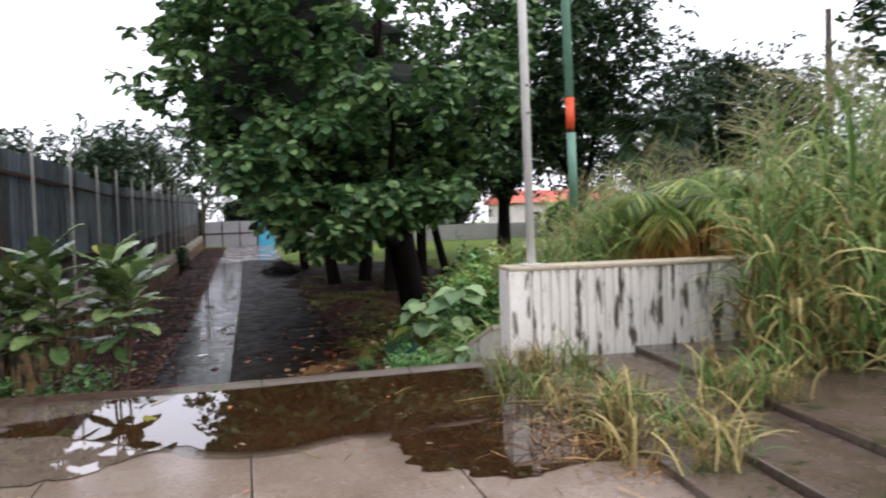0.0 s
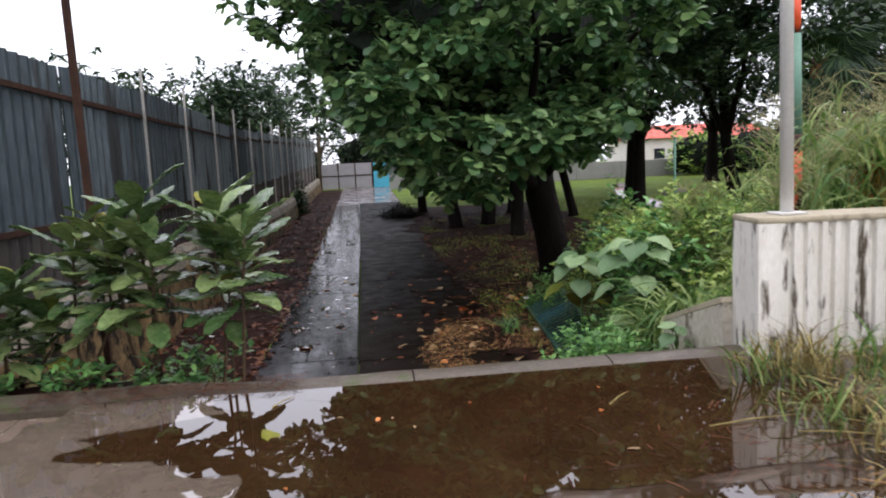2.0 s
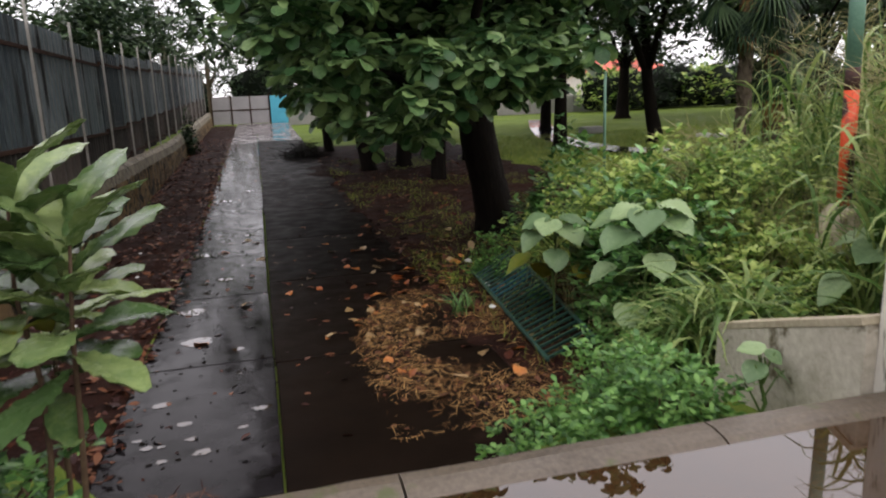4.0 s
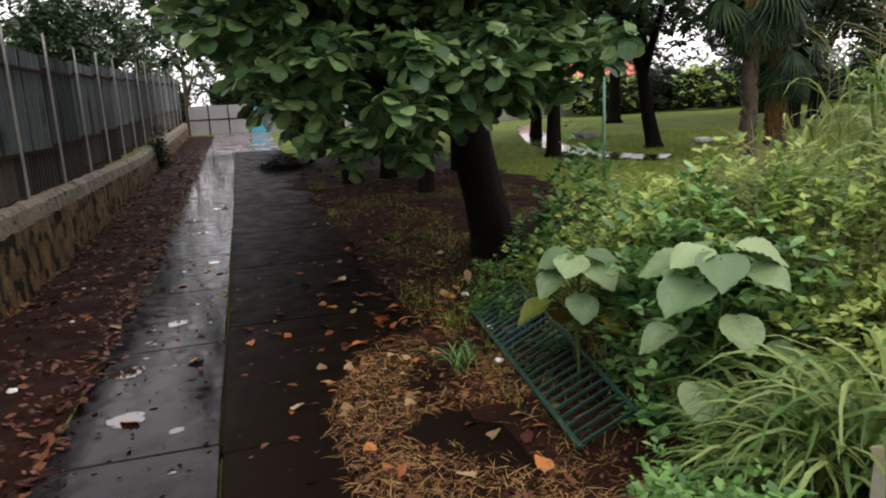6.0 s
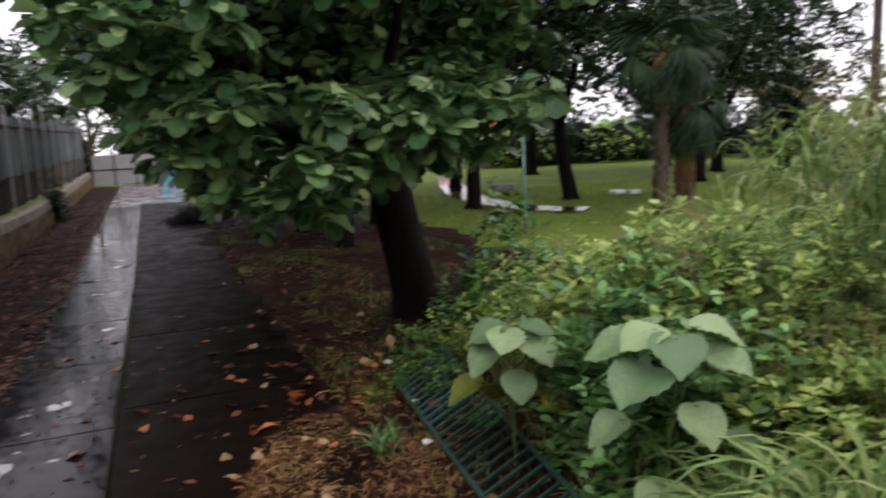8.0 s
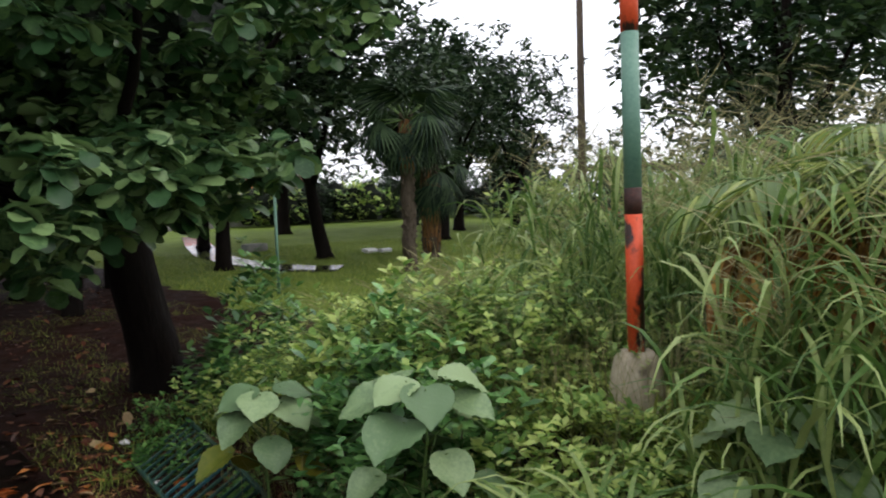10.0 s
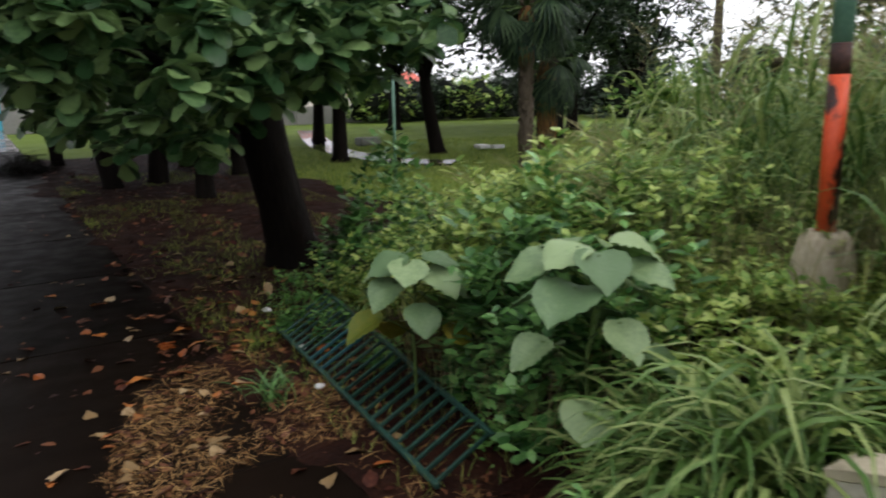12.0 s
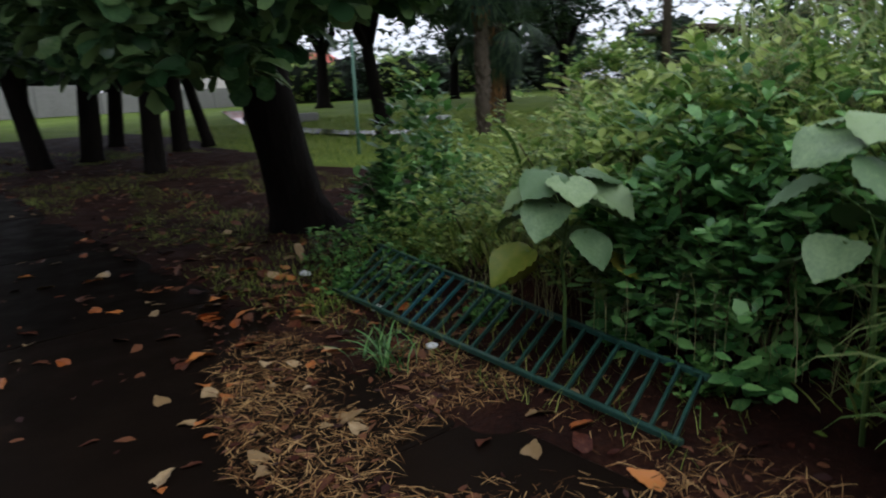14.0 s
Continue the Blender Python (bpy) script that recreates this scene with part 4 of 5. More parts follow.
for x, y, w, hh in ((26.5, 26, 2.6, 2.6), (31, 28, 3.2, 3.3), (36.5, 29, 3.4, 3.6), (33, 23.5, 3.0, 3.0), (38, 22.5, 3.2, 3.8), (29, 20.5, 2.2, 2.0)):
    shrub((x, y, gz(x, y)), (w, 2.4, hh), 300, 0.36, SPRIG, "leaf_bush" if hh < 3.2 else "leaf_dark", "feathery green thicket at the edge of the lawn", 9, 0.25, "thicket", "thicket")
# far hedge
for i in range(7):
    x = 26 + 4.2 * i
    shrub((x, 52 + (i % 2), gz(x, 52)), (2.6, 1.6, 2.2), 260, 0.4, OVAL, "leaf_dark" if i % 2 else "leaf_bush", "far clipped hedge along the park edge", 6, 0.5, "hedge", "hedge")


# ---- large-leaved plants ----
def leaf_piece(shape, length, base, d, upv, mat):
    """One large leaf: a curled blade with raised side veins and a thickness of 2 mm."""
    widths = shape[0][2::3, 1]
    lifts = shape[0][1::3, 2]
    x = Vector(d).normalized()
    y = Vector(upv).cross(x).normalized()
    z = x.cross(y)
    n, across = 2 * len(widths) - 1, 7
    curl, twist, wave = rnd.uniform(-0.1, 0.25), rnd.uniform(-0.25, 0.25), rnd.uniform(0, 6)
    v = []
    for i in range(n):
        t = i / (n - 1)
        w = float(np.interp(t, np.linspace(0, 1, len(widths)), widths))
        lz = float(np.interp(t, np.linspace(0, 1, len(lifts)), lifts))
        for j in range(across):
            q = j / (across - 1) * 2 - 1
            r = abs(q)
            h = lz + 0.28 * w * r - curl * w * r * r + 0.014 * (1 if (i + int(2 * r)) % 2 else -1) * (0.2 + r) * (0 < i < n - 1) + 0.025 * math.sin(9 * t + wave) * r * r + twist * q * w * t
            v.append(Vector(base) + length * ((t - 0.05 * r * math.sin(3.14 * t)) * x + q * w * y + h * z))
    top = [(i * across + j, i * across + j + 1, (i + 1) * across + j + 1, (i + 1) * across + j) for i in range(n - 1) for j in range(across - 1)]
    m = len(v)
    back = [p - z * 0.002 for p in v]
    return mesh_of("leaf", v + back, top + [tuple(m + k for k in reversed(f)) for f in top], M[mat], True)


def broad_plant(at, top, n, size, label, yellow=0, spread=0.35):
    x, y, z = at
    t = thing("broad_leaf_plant", at, label, "plant", "broad-leaved plants")
    part("stem", tube_mesh("stem", crooked((x, y, z - 0.03), (x, y, top), 5, 0.05, x), [0.014, 0.013, 0.012, 0.01, 0.008, 0.005], M["stem_green"], 6), t)
    for i in range(n):
        a = i * 2.399 + x
        s = i / max(n - 1, 1)
        h = top - 0.5 * (top - z) * s * s
        r = spread * (0.35 + 0.65 * s)
        base = Vector((x + r * math.cos(a), y + r * math.sin(a), h + 0.05))
        pet = part("stalk", tube_mesh("stalk", [(x, y, h - 0.12), (x + r * 0.6 * math.cos(a), y + r * 0.6 * math.sin(a), h), base], [0.006, 0.005, 0.004], M["stem_green"], 5), t)
        mat = "leaf_yellow" if i >= n - yellow else "leaf_big"
        part("leaf", leaf_piece(HEART, size * rnd.uniform(0.75, 1.15), base - Vector((math.cos(a), math.sin(a), 0)) * 0.05, (math.cos(a), math.sin(a), rnd.uniform(-0.35, 0.05) - 0.5 * s), (0.12 * math.cos(a), 0.12 * math.sin(a) - 0.12, 1), mat), pet, "yellowing leaf" if mat == "leaf_yellow" else "")
    return t


broad_plant((3.2, 8.42, gz(3.2, 8.42)), 1.47, 17, 0.32, "plant with large pale heart-shaped leaves on the bank")
broad_plant((3.1, 10.05, gz(3.1, 10.05)), 1.15, 16, 0.33, "large-leaved plant with yellowing lower leaves", 3, 0.3)
broad_plant((3.9, 6.75, gz(3.9, 6.75)), 1.5, 13, 0.28, "large-leaved plant beside the white wall")
broad_plant((2.64, 6.35, gz(2.64, 6.35)), gz(2.64, 6.35) + 0.38, 6, 0.13, "small large-leaved seedling by the stub wall", 0, 0.12)


# ---- crotons by the kerb ----
LANCE_WIDE = outline([0.03, 0.08, 0.14, 0.2, 0.235, 0.215, 0.08], 0.3, 0.3)


def croton(at, top, stems, label):
    x, y, z = at
    t = thing("croton_shrub", at, label, "shrub", "crotons at the kerb")
    for s in range(stems):
        a0 = s * 2.2 + x * 5
        tx, ty = x + 0.26 * math.cos(a0) * (s > 0), y + 0.2 * math.sin(a0) * (s > 0)
        tz = top - 0.14 * s
        st = part("stem", tube_mesh("stem", crooked((x + 0.05 * math.cos(a0), y + 0.05 * math.sin(a0), z - 0.05), (tx, ty, tz - 0.18), 6, 0.05, s + x), [0.016, 0.015, 0.013, 0.012, 0.011, 0.009, 0.006], M["stem"], 6), t)
        k = 18
        for i in range(k):
            a = i * 2.399 + s
            u = i / k
            h = tz - 0.15 - 0.5 * u
            rise = 1.5 - 1.7 * u
            d = Vector((math.cos(a), math.sin(a), rise))
            f = (tz - h) / (top - z)
            b = Vector((tx + (x - tx) * f, ty + (y - ty) * f, h))
            part("leaf", leaf_piece(LANCE_WIDE, (0.22 if i == 1 and s == 0 else rnd.uniform(0.29, 0.41)), b, d, (-math.cos(a) * rise, -math.sin(a) * rise, 1.0), "leaf_yellow" if (i == 1 and s == 0) or rnd.random() < 0.03 else "leaf_croton"), st)
    return t


croton((-0.58, 6.08, gz(-0.6, 6.1)), 2.32, 3, "thick-leaved croton shrub with one yellow leaf")
croton((-1.1, 6.25, gz(-1.05, 6.25)), 2.36, 3, "thick-leaved green croton shrub")
croton((-1.6, 6.4, gz(-1.6, 6.4)), 2.15, 2, "thick-leaved green croton shrub")
croton((-2.1, 6.6, gz(-2.1, 6.6)), 1.85, 3, "thick-leaved green croton shrub")
for x, y in ((-1.0, 6.1), (-1.6, 6.2), (-0.75, 6.15), (-2.2, 6.2)):
    shrub((x, y, gz(x, y)), (0.25, 0.2, 0.25), 70, 0.07, OVAL, "leaf_deep", "small green weed at the kerb", 5, 0.2, "weed", "weed")


# ---- grasses ----
def blades(name, base, height, spread, mat, label, cat, droop=None, kind="stuff"):
    """Arching blades from base places (n, 3)."""
    n = len(base)
    a = rng.uniform(0, 6.28, n)
    lean_out = rng.uniform(0.15, 1.0, n) * spread
    head = np.stack([np.cos(a) * lean_out, np.sin(a) * lean_out, np.ones(n)], 1)
    up = np.stack([-np.cos(a), -np.sin(a), lean_out + 0.05], 1)
    return single(name, leaves(name, base, head, up, height * rng.uniform(0.55, 1.2, n), droop or BLADE, M[mat]), label, cat, kind=kind)


def cane_grass(x0, x1, y0, y1, n, h0, h1, label, seeds=True, keep=None, mat="cane"):
    """Tall grass: stalks with long arching leaves and open seed heads."""
    px, py = rng.uniform(x0, x1, n), rng.uniform(y0, y1, n)
    if keep is not None:
        ok = keep(px, py)
        px, py = px[ok], py[ok]
        n = len(px)
    pz = ground_z(px, py)
    h = rng.uniform(h0, h1, n)
    az, ln = rng.uniform(0, 6.28, n), rng.uniform(0, 0.25, n)
    tip = np.stack([px + np.cos(az) * ln * h, py + np.sin(az) * ln * h, pz + h], 1)
    root = np.stack([px, py, pz], 1)
    per = 9
    u = np.tile(np.linspace(0.05, 0.85, per), n)
    base = np.repeat(root, per, 0) * (1 - u[:, None]) + np.repeat(tip, per, 0) * u[:, None]
    a = np.tile(np.arange(per) * 3.4, n) + np.repeat(az, per) + rng.normal(0, 0.4, n * per)
    head = np.stack([np.cos(a), np.sin(a), rng.normal(0, 0.12, n * per)], 1)
    up = np.stack([rng.normal(0, 0.2, n * per), rng.normal(0, 0.2, n * per), np.ones(n * per)], 1)
    t = thing("tall_grass", (float((x0 + x1) / 2), float((y0 + y1) / 2), gz((x0 + x1) / 2, (y0 + y1) / 2)), label, "grass", kind="stuff")
    part("leaves", leaves("leaves", base, head, up, rng.uniform(0.5, 1.05, n * per), CANE, M[mat]), t)
    part("stalks", leaves("stalks", root, tip - root, np.tile([0.3, -1.0, 0.1], (n, 1)), np.linalg.norm(tip - root, axis=1) * 1.12, STALK, M["stem_green"]), t)
    if seeds:
        k = 26
        sel = rng.random(n) < 0.45
        tp = np.repeat(tip[sel], k, 0)
        m = len(tp)
        a = rng.uniform(0, 6.28, m)
        tp = tp + np.stack([np.zeros(m), np.zeros(m), np.tile(np.linspace(-0.05, 0.4, k), m // k)], 1)
        hd = np.stack([np.cos(a), np.sin(a), rng.uniform(0.2, 1.2, m)], 1)
        part("seed_heads", leaves("seed_heads", tp, hd, np.tile([0, -1.0, 0.2], (m, 1)), rng.uniform(0.12, 0.32, m), SEED, M["seed"]), t, "open pale seed heads")
    return t


CANE = arc([0.008, 0.014, 0.017, 0.016, 0.013, 0.007, 0.001], 84, -55)
TUFT = arc([0.012, 0.016, 0.017, 0.014, 0.009, 0.001], 80, -25)
STALK = outline([0.005, 0.003], 0.0, 0.0)
SEED = outline([0.006, 0.012, 0.004], 0.35, 0.0)
SHORT = outline([0.02, 0.014, 0.002], 0.25, 0.2)
TURF = outline([0.055, 0.01], 0.25, 0.2)
cane_grass(4.6, 9.5, 5.9, 10.2, 520, 1.1, 2.0, "tall green cane grass with pale seed heads behind the wall", True, lambda x, y: (x > 4.2 + 0.28 * (y - 6) * (y > 8)) & ((x - 4.68) ** 2 + (y - 8.0) ** 2 > 0.16) & ((x > 5.1) | (y > 8.3)) & ((x > 7.2) | (y > 7.4)))
cane_grass(3.6, 4.5, 6.2, 7.1, 45, 0.9, 1.6, "tall grass rising behind the white wall")
cane_grass(4.1, 7.6, 3.6, 5.3, 230, 1.0, 2.5, "tall yellowing grass hanging over the terrace", True, lambda x, y: x - 0.57 > 0.83 * (y + 0.32))
cane_grass(3.9, 6.2, 3.7, 5.2, 80, 0.6, 1.7, "dying yellow grass leaning onto the terrace", False, lambda x, y: x - 0.57 > 0.8 * (y + 0.32), "dry_grass")
cane_grass(2.95, 3.5, 7.2, 7.95, 110, 0.3, 0.75, "clump of long drooping grass on the bank", False)
cane_grass(4.0, 5.8, 8.8, 11.5, 70, 0.5, 0.85, "thin seeding grass over the shrubs", True)


def scatter(n, x0, x1, y0, y1, keep=None, lift=0.0):
    x, y = rng.uniform(x0, x1, n), rng.uniform(y0, y1, n)
    if keep is not None:
        ok = keep(x, y)
        x, y = x[ok], y[ok]
    return np.stack([x, y, ground_z(x, y) + lift], 1)


blades("lawn_grass", scatter(60000, 3.6, 24, 11, 34, lambda x, y: (x > 8.3) | (y < 13.8) & (x > 3.5)), 0.13, 0.7, "grass", "short mown green lawn grass", "grass", TURF)
blades("verge_grass", scatter(26000, 2.25, 7.4, 11.5, 28, lambda x, y: np.array([noise.noise((a * 0.7, b * 0.4, 2)) for a, b in zip(x, y)]) > 0.0), 0.12, 0.8, "grass", "patchy grass on the shaded verge", "grass", TURF)
blades("verge_grass", scatter(20000, 2.3, 4.6, 12.6, 27, lambda x, y: np.array([noise.noise((a * 2.2, b * 1.1, 6)) + 0.6 * noise.noise((a * 0.5, b * 0.3, 9)) for a, b in zip(x, y)]) > 0.2), 0.1, 0.9, "grass", "tufts of grass among leaves on the shaded verge", "grass", TURF)
blades("bank_grass", scatter(15000, 3.3, 8, 6.4, 13, lambda x, y: (x > 3.75) | (y < 8.6)), 0.4, 0.8, "grass", "rough grass between the shrubs", "grass")


def tuft(x, y, z, n, h, mat, label, r=0.08):
    b = np.stack([x + rng.normal(0, r, n), y + rng.normal(0, r, n), np.full(n, z)], 1)
    a = rng.uniform(0, 6.28, n)
    head = np.stack([np.cos(a), np.sin(a), rng.normal(0.1, 0.25, n)], 1)
    up = np.stack([rng.normal(0, 0.25, n), rng.normal(0, 0.25, n), np.ones(n)], 1)
    return single("grass_tuft", leaves("grass_tuft", b, head, up, h * 1.3 * rng.uniform(0.5, 1.2, n), TUFT, M[mat]), label, "grass", "grass tufts")


for i in range(34):
    x, y = rnd.uniform(2.5, 3.9), rnd.uniform(2.5, 5.4)
    x += 0.1 * (5 - y) * -0.6
    tuft(x, y, SLAB + (0.0 if x < 2.7 else 0.05 if x < 3.2 else 0.1), 34, rnd.uniform(0.18, 0.36), "dry_grass" if i % 3 else "cane", "tuft of yellowing wet grass on the terrace edge")
for x, y, h in ((2.25, 10.75, 0.26), (2.4, 11.0, 0.2), (0.05, 6.0, 0.16), (-0.35, 6.0, 0.14), (2.6, 12.0, 0.2)):
    tuft(x, y, gz(x, y) + (0.04 if y > 7 else 0.02), 36, h, "leaf_deep" if y > 10.7 and y < 11.2 else "grass", "small green grass tuft by the path", 0.07)

# wet grass leaning over the west end of the terrace
for x, y, n, h, mt, r in ((-1.95, 5.3, 26, 0.42, "cane", 0.1), (-2.15, 5.15, 22, 0.5, "cane", 0.1), (-2.05, 4.85, 26, 0.36, "dry_grass", 0.12), (-1.95, 5.05, 18, 0.28, "dry_grass", 0.1), (-1.0, 3.2, 22, 0.16, "dry_grass", 0.08), (-1.2, 3.4, 18, 0.2, "cane", 0.08)):
    tuft(x, y, SLAB + 0.005, n, h, mt, "tuft of yellowing wet grass on the terrace", r)

# ---- straw and fallen leaves ----
def flat_lay(name, pts, length, shape, mat, label, cat, tilt=0.15):
    n = len(pts)
    a = rng.uniform(0, 6.28, n)
    head = np.stack([np.cos(a), np.sin(a), rng.normal(0.05, tilt, n)], 1)
    up = np.stack([rng.normal(0, 0.3, n), rng.normal(0, 0.3, n), np.ones(n)], 1)
    return single(name, leaves(name, pts, head, up, length * rng.uniform(0.5, 1.3, n), shape, M[mat]), label, cat, kind="stuff")


def in_straw(x, y):
    v = np.array([noise.noise((a * 1.1, b * 1.1, 9)) for a, b in zip(x, y)])
    v = v + rng.normal(0, 0.16, len(v))
    return (v > -0.06) & (x > 1.0 + 0.35 * np.clip(y - 10.3, 0, 9)) & ((np.hypot((x - 1.95) / 0.45, (y - 9.7) / 0.28) > 1))


flat_lay("dry_straw", scatter(11000, 1.0, 2.75, 8.0, 11.9, in_straw, 0.052), 0.135, SHORT, "straw", "mat of dry brown straw over the path edge", "straw", 0.2)
flat_lay("leaf_litter", scatter(1500, 0.9, 3.0, 8.0, 13.5, in_straw, 0.055), 0.065, OVAL, "dead_leaf", "crumbled brown leaf fragments among the straw", "leaves", 0.3)
flat_lay("leaf_litter", scatter(9000, -2.55, -0.95, 7.0, 40, None, 0.05), 0.1, OVAL, "dead_leaf", "red-brown fallen leaves along the low wall", "leaves", 0.3)
flat_lay("leaf_litter", scatter(2600, 2.1, 6.5, 10.5, 30, None, 0.05), 0.14, OVAL, "dead_leaf", "brown fallen leaves under the trees", "leaves", 0.25)
flat_lay("leaf_litter", scatter(330, -1.0, 2.2, 8, 36, None, 0.047), 0.09, OVAL, "dead_leaf", "scattered wet leaves on the path", "leaves", 0.1)
for i in range(70):
    x, y = (rnd.uniform(-0.9, 2.6), rnd.uniform(8.2, 17)) if i < 55 else (rnd.uniform(-2.3, -1.0), rnd.uniform(8.5, 15))
    if i > 12 and i < 40:
        x = rnd.uniform(1.2, 2.9)
    mt = rnd.choice(["dead_orange", "dead_leaf", "dead_pale"])
    a = rnd.uniform(0, 6.28)
    single("fallen_leaf", leaf_piece(PADDLE, rnd.uniform(0.12, 0.21), (x, y, gz(x, y) + 0.062), (math.cos(a), math.sin(a), 0.06), (0.15 * math.sin(a), 0.2, 1), mt), {"dead_orange": "orange fallen leaf on the wet ground", "dead_leaf": "dark brown fallen leaf on the wet ground", "dead_pale": "pale fallen leaf on the wet ground"}[mt], "leaf", "fallen leaves")

# ---- the fallen fence panel ----
panel = thing("fence_panel", (2.75, 10.6, 0.05), "dark green iron fence panel fallen on the verge", "fence panel")
PA, PB, PC, PD = Vector((2.56, 8.95, 0.1)), Vector((2.9, 12.35, 0.09)), Vector((3.08, 9.1, 0.2)), Vector((3.5, 12.5, 0.34))

part("rail", (bar_between(PA, PB, 0.035, 0.03), M["grate"]), panel)
part("rail", (bar_between(PC, PD, 0.035, 0.03), M["grate"]), panel)
for i in range(25):
    s = (i + 0.3) / 25
    part("bar", (bar_between(PA.lerp(PB, s), PC.lerp(PD, s), 0.018, 0.03), M["grate_teal" if i in (15, 16, 17) else "grate"]), panel)

# ---- park details ----
walk2 = thing("park_path", (12, 26, 0.4), "wet pale paved path across the lawn", "path", kind="structure")
pts = [(16.5, 43), (14.2, 37), (12.9, 33), (12.5, 30), (12.6, 27.6), (13.1, 25.8), (13.9, 25.0)]
for i in range(len(pts) - 1):
    a, b = Vector((*pts[i], 0)), Vector((*pts[i + 1], 0))
    d = (b - a).normalized()
    s = Vector((-d.y, d.x, 0)) * 0.6
    v = [(p.x, p.y, gz(p.x, p.y) + 0.06) for p in (a - s, a + s, b + s, b - s)]
    v += [(x, y, z - 0.1) for x, y, z in v]
    part("paving_slab", mesh_of("paving_slab", v, [(3, 2, 1, 0), (4, 5, 6, 7), (0, 1, 5, 4), (1, 2, 6, 5), (2, 3, 7, 6), (3, 0, 4, 7)], M["lane_grey"]), walk2)
gp = thing("green_post", (9.9, 22.0, gz(9.9, 22)), "thin green painted lawn post", "post")
part("shaft", tube_mesh("shaft", [(9.9, 22, gz(9.9, 22) - 0.05), (9.9, 22, 2.9)], [0.045, 0.04], M["green_paint"], 8), gp)
part("cap", tube_mesh("cap", [(9.9, 22, 2.9), (9.9, 22, 2.96)], [0.055, 0.03], M["green_paint"], 8), gp)
up = thing("utility_pole", (20.6, 20, gz(20.6, 20)), "tall dark utility pole", "pole")
part("shaft", tube_mesh("shaft", [(20.6, 20, 0), (20.6, 20, 9.5)], [0.16, 0.11], M["bark_grey"], 10), up)
for i, (x, y, z0, mt) in enumerate(((17.8, 28.5, 0.42, "white"), (18.3, 28.2, 0.42, "white"), (18.0, 28.9, 0.42, "white"))):
    single("litter_bag", (box(x - 0.3, x + 0.25, y - 0.15, y + 0.15, z0, z0 + 0.16, 0.06), M[mt]), "crumpled white plastic bag on the lawn", "litter", "litter on the lawn")
single("stone_block", (box(14.6, 15.6, 33, 33.6, 0.5, 0.85, 0.08), M["far_wall"]), "low grey stone bench block on the lawn", "bench")
shelter = thing("park_shelter", (38, 27.5, gz(38, 27)), "distant open shelter with a dark roof", "shelter")
part("roof", (box(34.4, 41.5, 26, 31, 3.9, 4.2, 0.1), M["bark_grey"]), shelter, "dark flat roof")
for x in (34.8, 38, 41):
    part("post", (box(x, x + 0.3, 26.3, 26.6, 0, 3.9, 0.02), M["bark_grey"]), shelter)
part("back_wall", (box(37.5, 39, 30.5, 30.7, 0, 2.0, 0.02), M["roof"]), shelter, "faded red wall")
# brush pile
k = 900
p = np.stack([rng.normal(1.9, 0.45, k), rng.normal(30.2, 0.5, k), np.zeros(k)], 1)
p[:, 2] = ground_z(p[:, 0], p[:, 1]) + rng.uniform(0, 0.55, k) * np.exp(-((p[:, 0] - 1.9) / 0.7) ** 2)
flat_lay("brush_pile", p, 0.7, SHORT, "bark" , "dark heap of cut branches beside the path", "brush", 0.3)

# small litter
for x, y, r in ((2.89, 11.72, 0.05), (2.66, 10.8, 0.04), (3.07, 13.1, 0.05), (-1.66, 11.82, 0.050), (-1.83, 10.47, 0.050), (-1.84, 15.83, 0.030), (-1.95, 11.78, 0.045), (-1.62, 14.03, 0.035)):
    bm = bmesh.new()
    bmesh.ops.create_icosphere(bm, subdivisions=2, radius=r)
    for q in bm.verts:
        q.co *= 1 + 0.5 * noise.noise(q.co * 30 + Vector((x, y, 0)))
        q.co.z *= 0.5
    bmesh.ops.translate(bm, vec=(x, y, max(gz(x, y) + 0.04, SLAB if y < 5.8 else -1) + r * 0.4), verts=bm.verts)
    single("paper_scrap", (bm, M["white"]), "crumpled white paper scrap on the ground", "litter", "paper scraps")
can = thing("drink_carton", (3.48, 7.36, gz(3.48, 7.36)), "small red and white drink carton in the weeds", "litter")
part("carton", (box(3.45, 3.51, 7.33, 7.39, gz(3.48, 7.36) + 0.05, gz(3.48, 7.36) + 0.2, 0.006), M["white"]), can)
part("band", (box(3.447, 3.513, 7.327, 7.393, gz(3.48, 7.36) + 0.12, gz(3.48, 7.36) + 0.17, 0.004), M["red"]), can)
bm = bmesh.new()
bmesh.ops.create_uvsphere(bm, u_segments=14, v_segments=8, radius=0.09, matrix=Matrix.Translation((4.75, 13.35, gz(4.75, 13.35) + 0.09)))
single("blue_cup", (bm, M["blue"]), "small blue plastic lid in the grass", "litter")
single("fallen_leaf", leaf_piece(PADDLE, 0.2, (1.4, 11.75, 0.06), (0.8, 0.3, 0.15), (0.1, 0.2, 1), "dead_orange"), "orange fallen leaf on the wet path", "leaf", "fallen leaves")
single("fallen_leaf", leaf_piece(PADDLE, 0.2, (1.75, 11.8, 0.06), (0.9, -0.2, 0.1), (0.1, 0.2, 1), "dead_orange"), "orange fallen leaf on the wet path", "leaf", "fallen leaves")
single("fallen_leaf", leaf_piece(PADDLE, 0.18, (3.21, 13.4, 0.1), (0.1, 0.2, 0.9), (0.1, -1, 0.2), "dead_pale"), "pale curled leaf in the grass", "leaf", "fallen leaves")
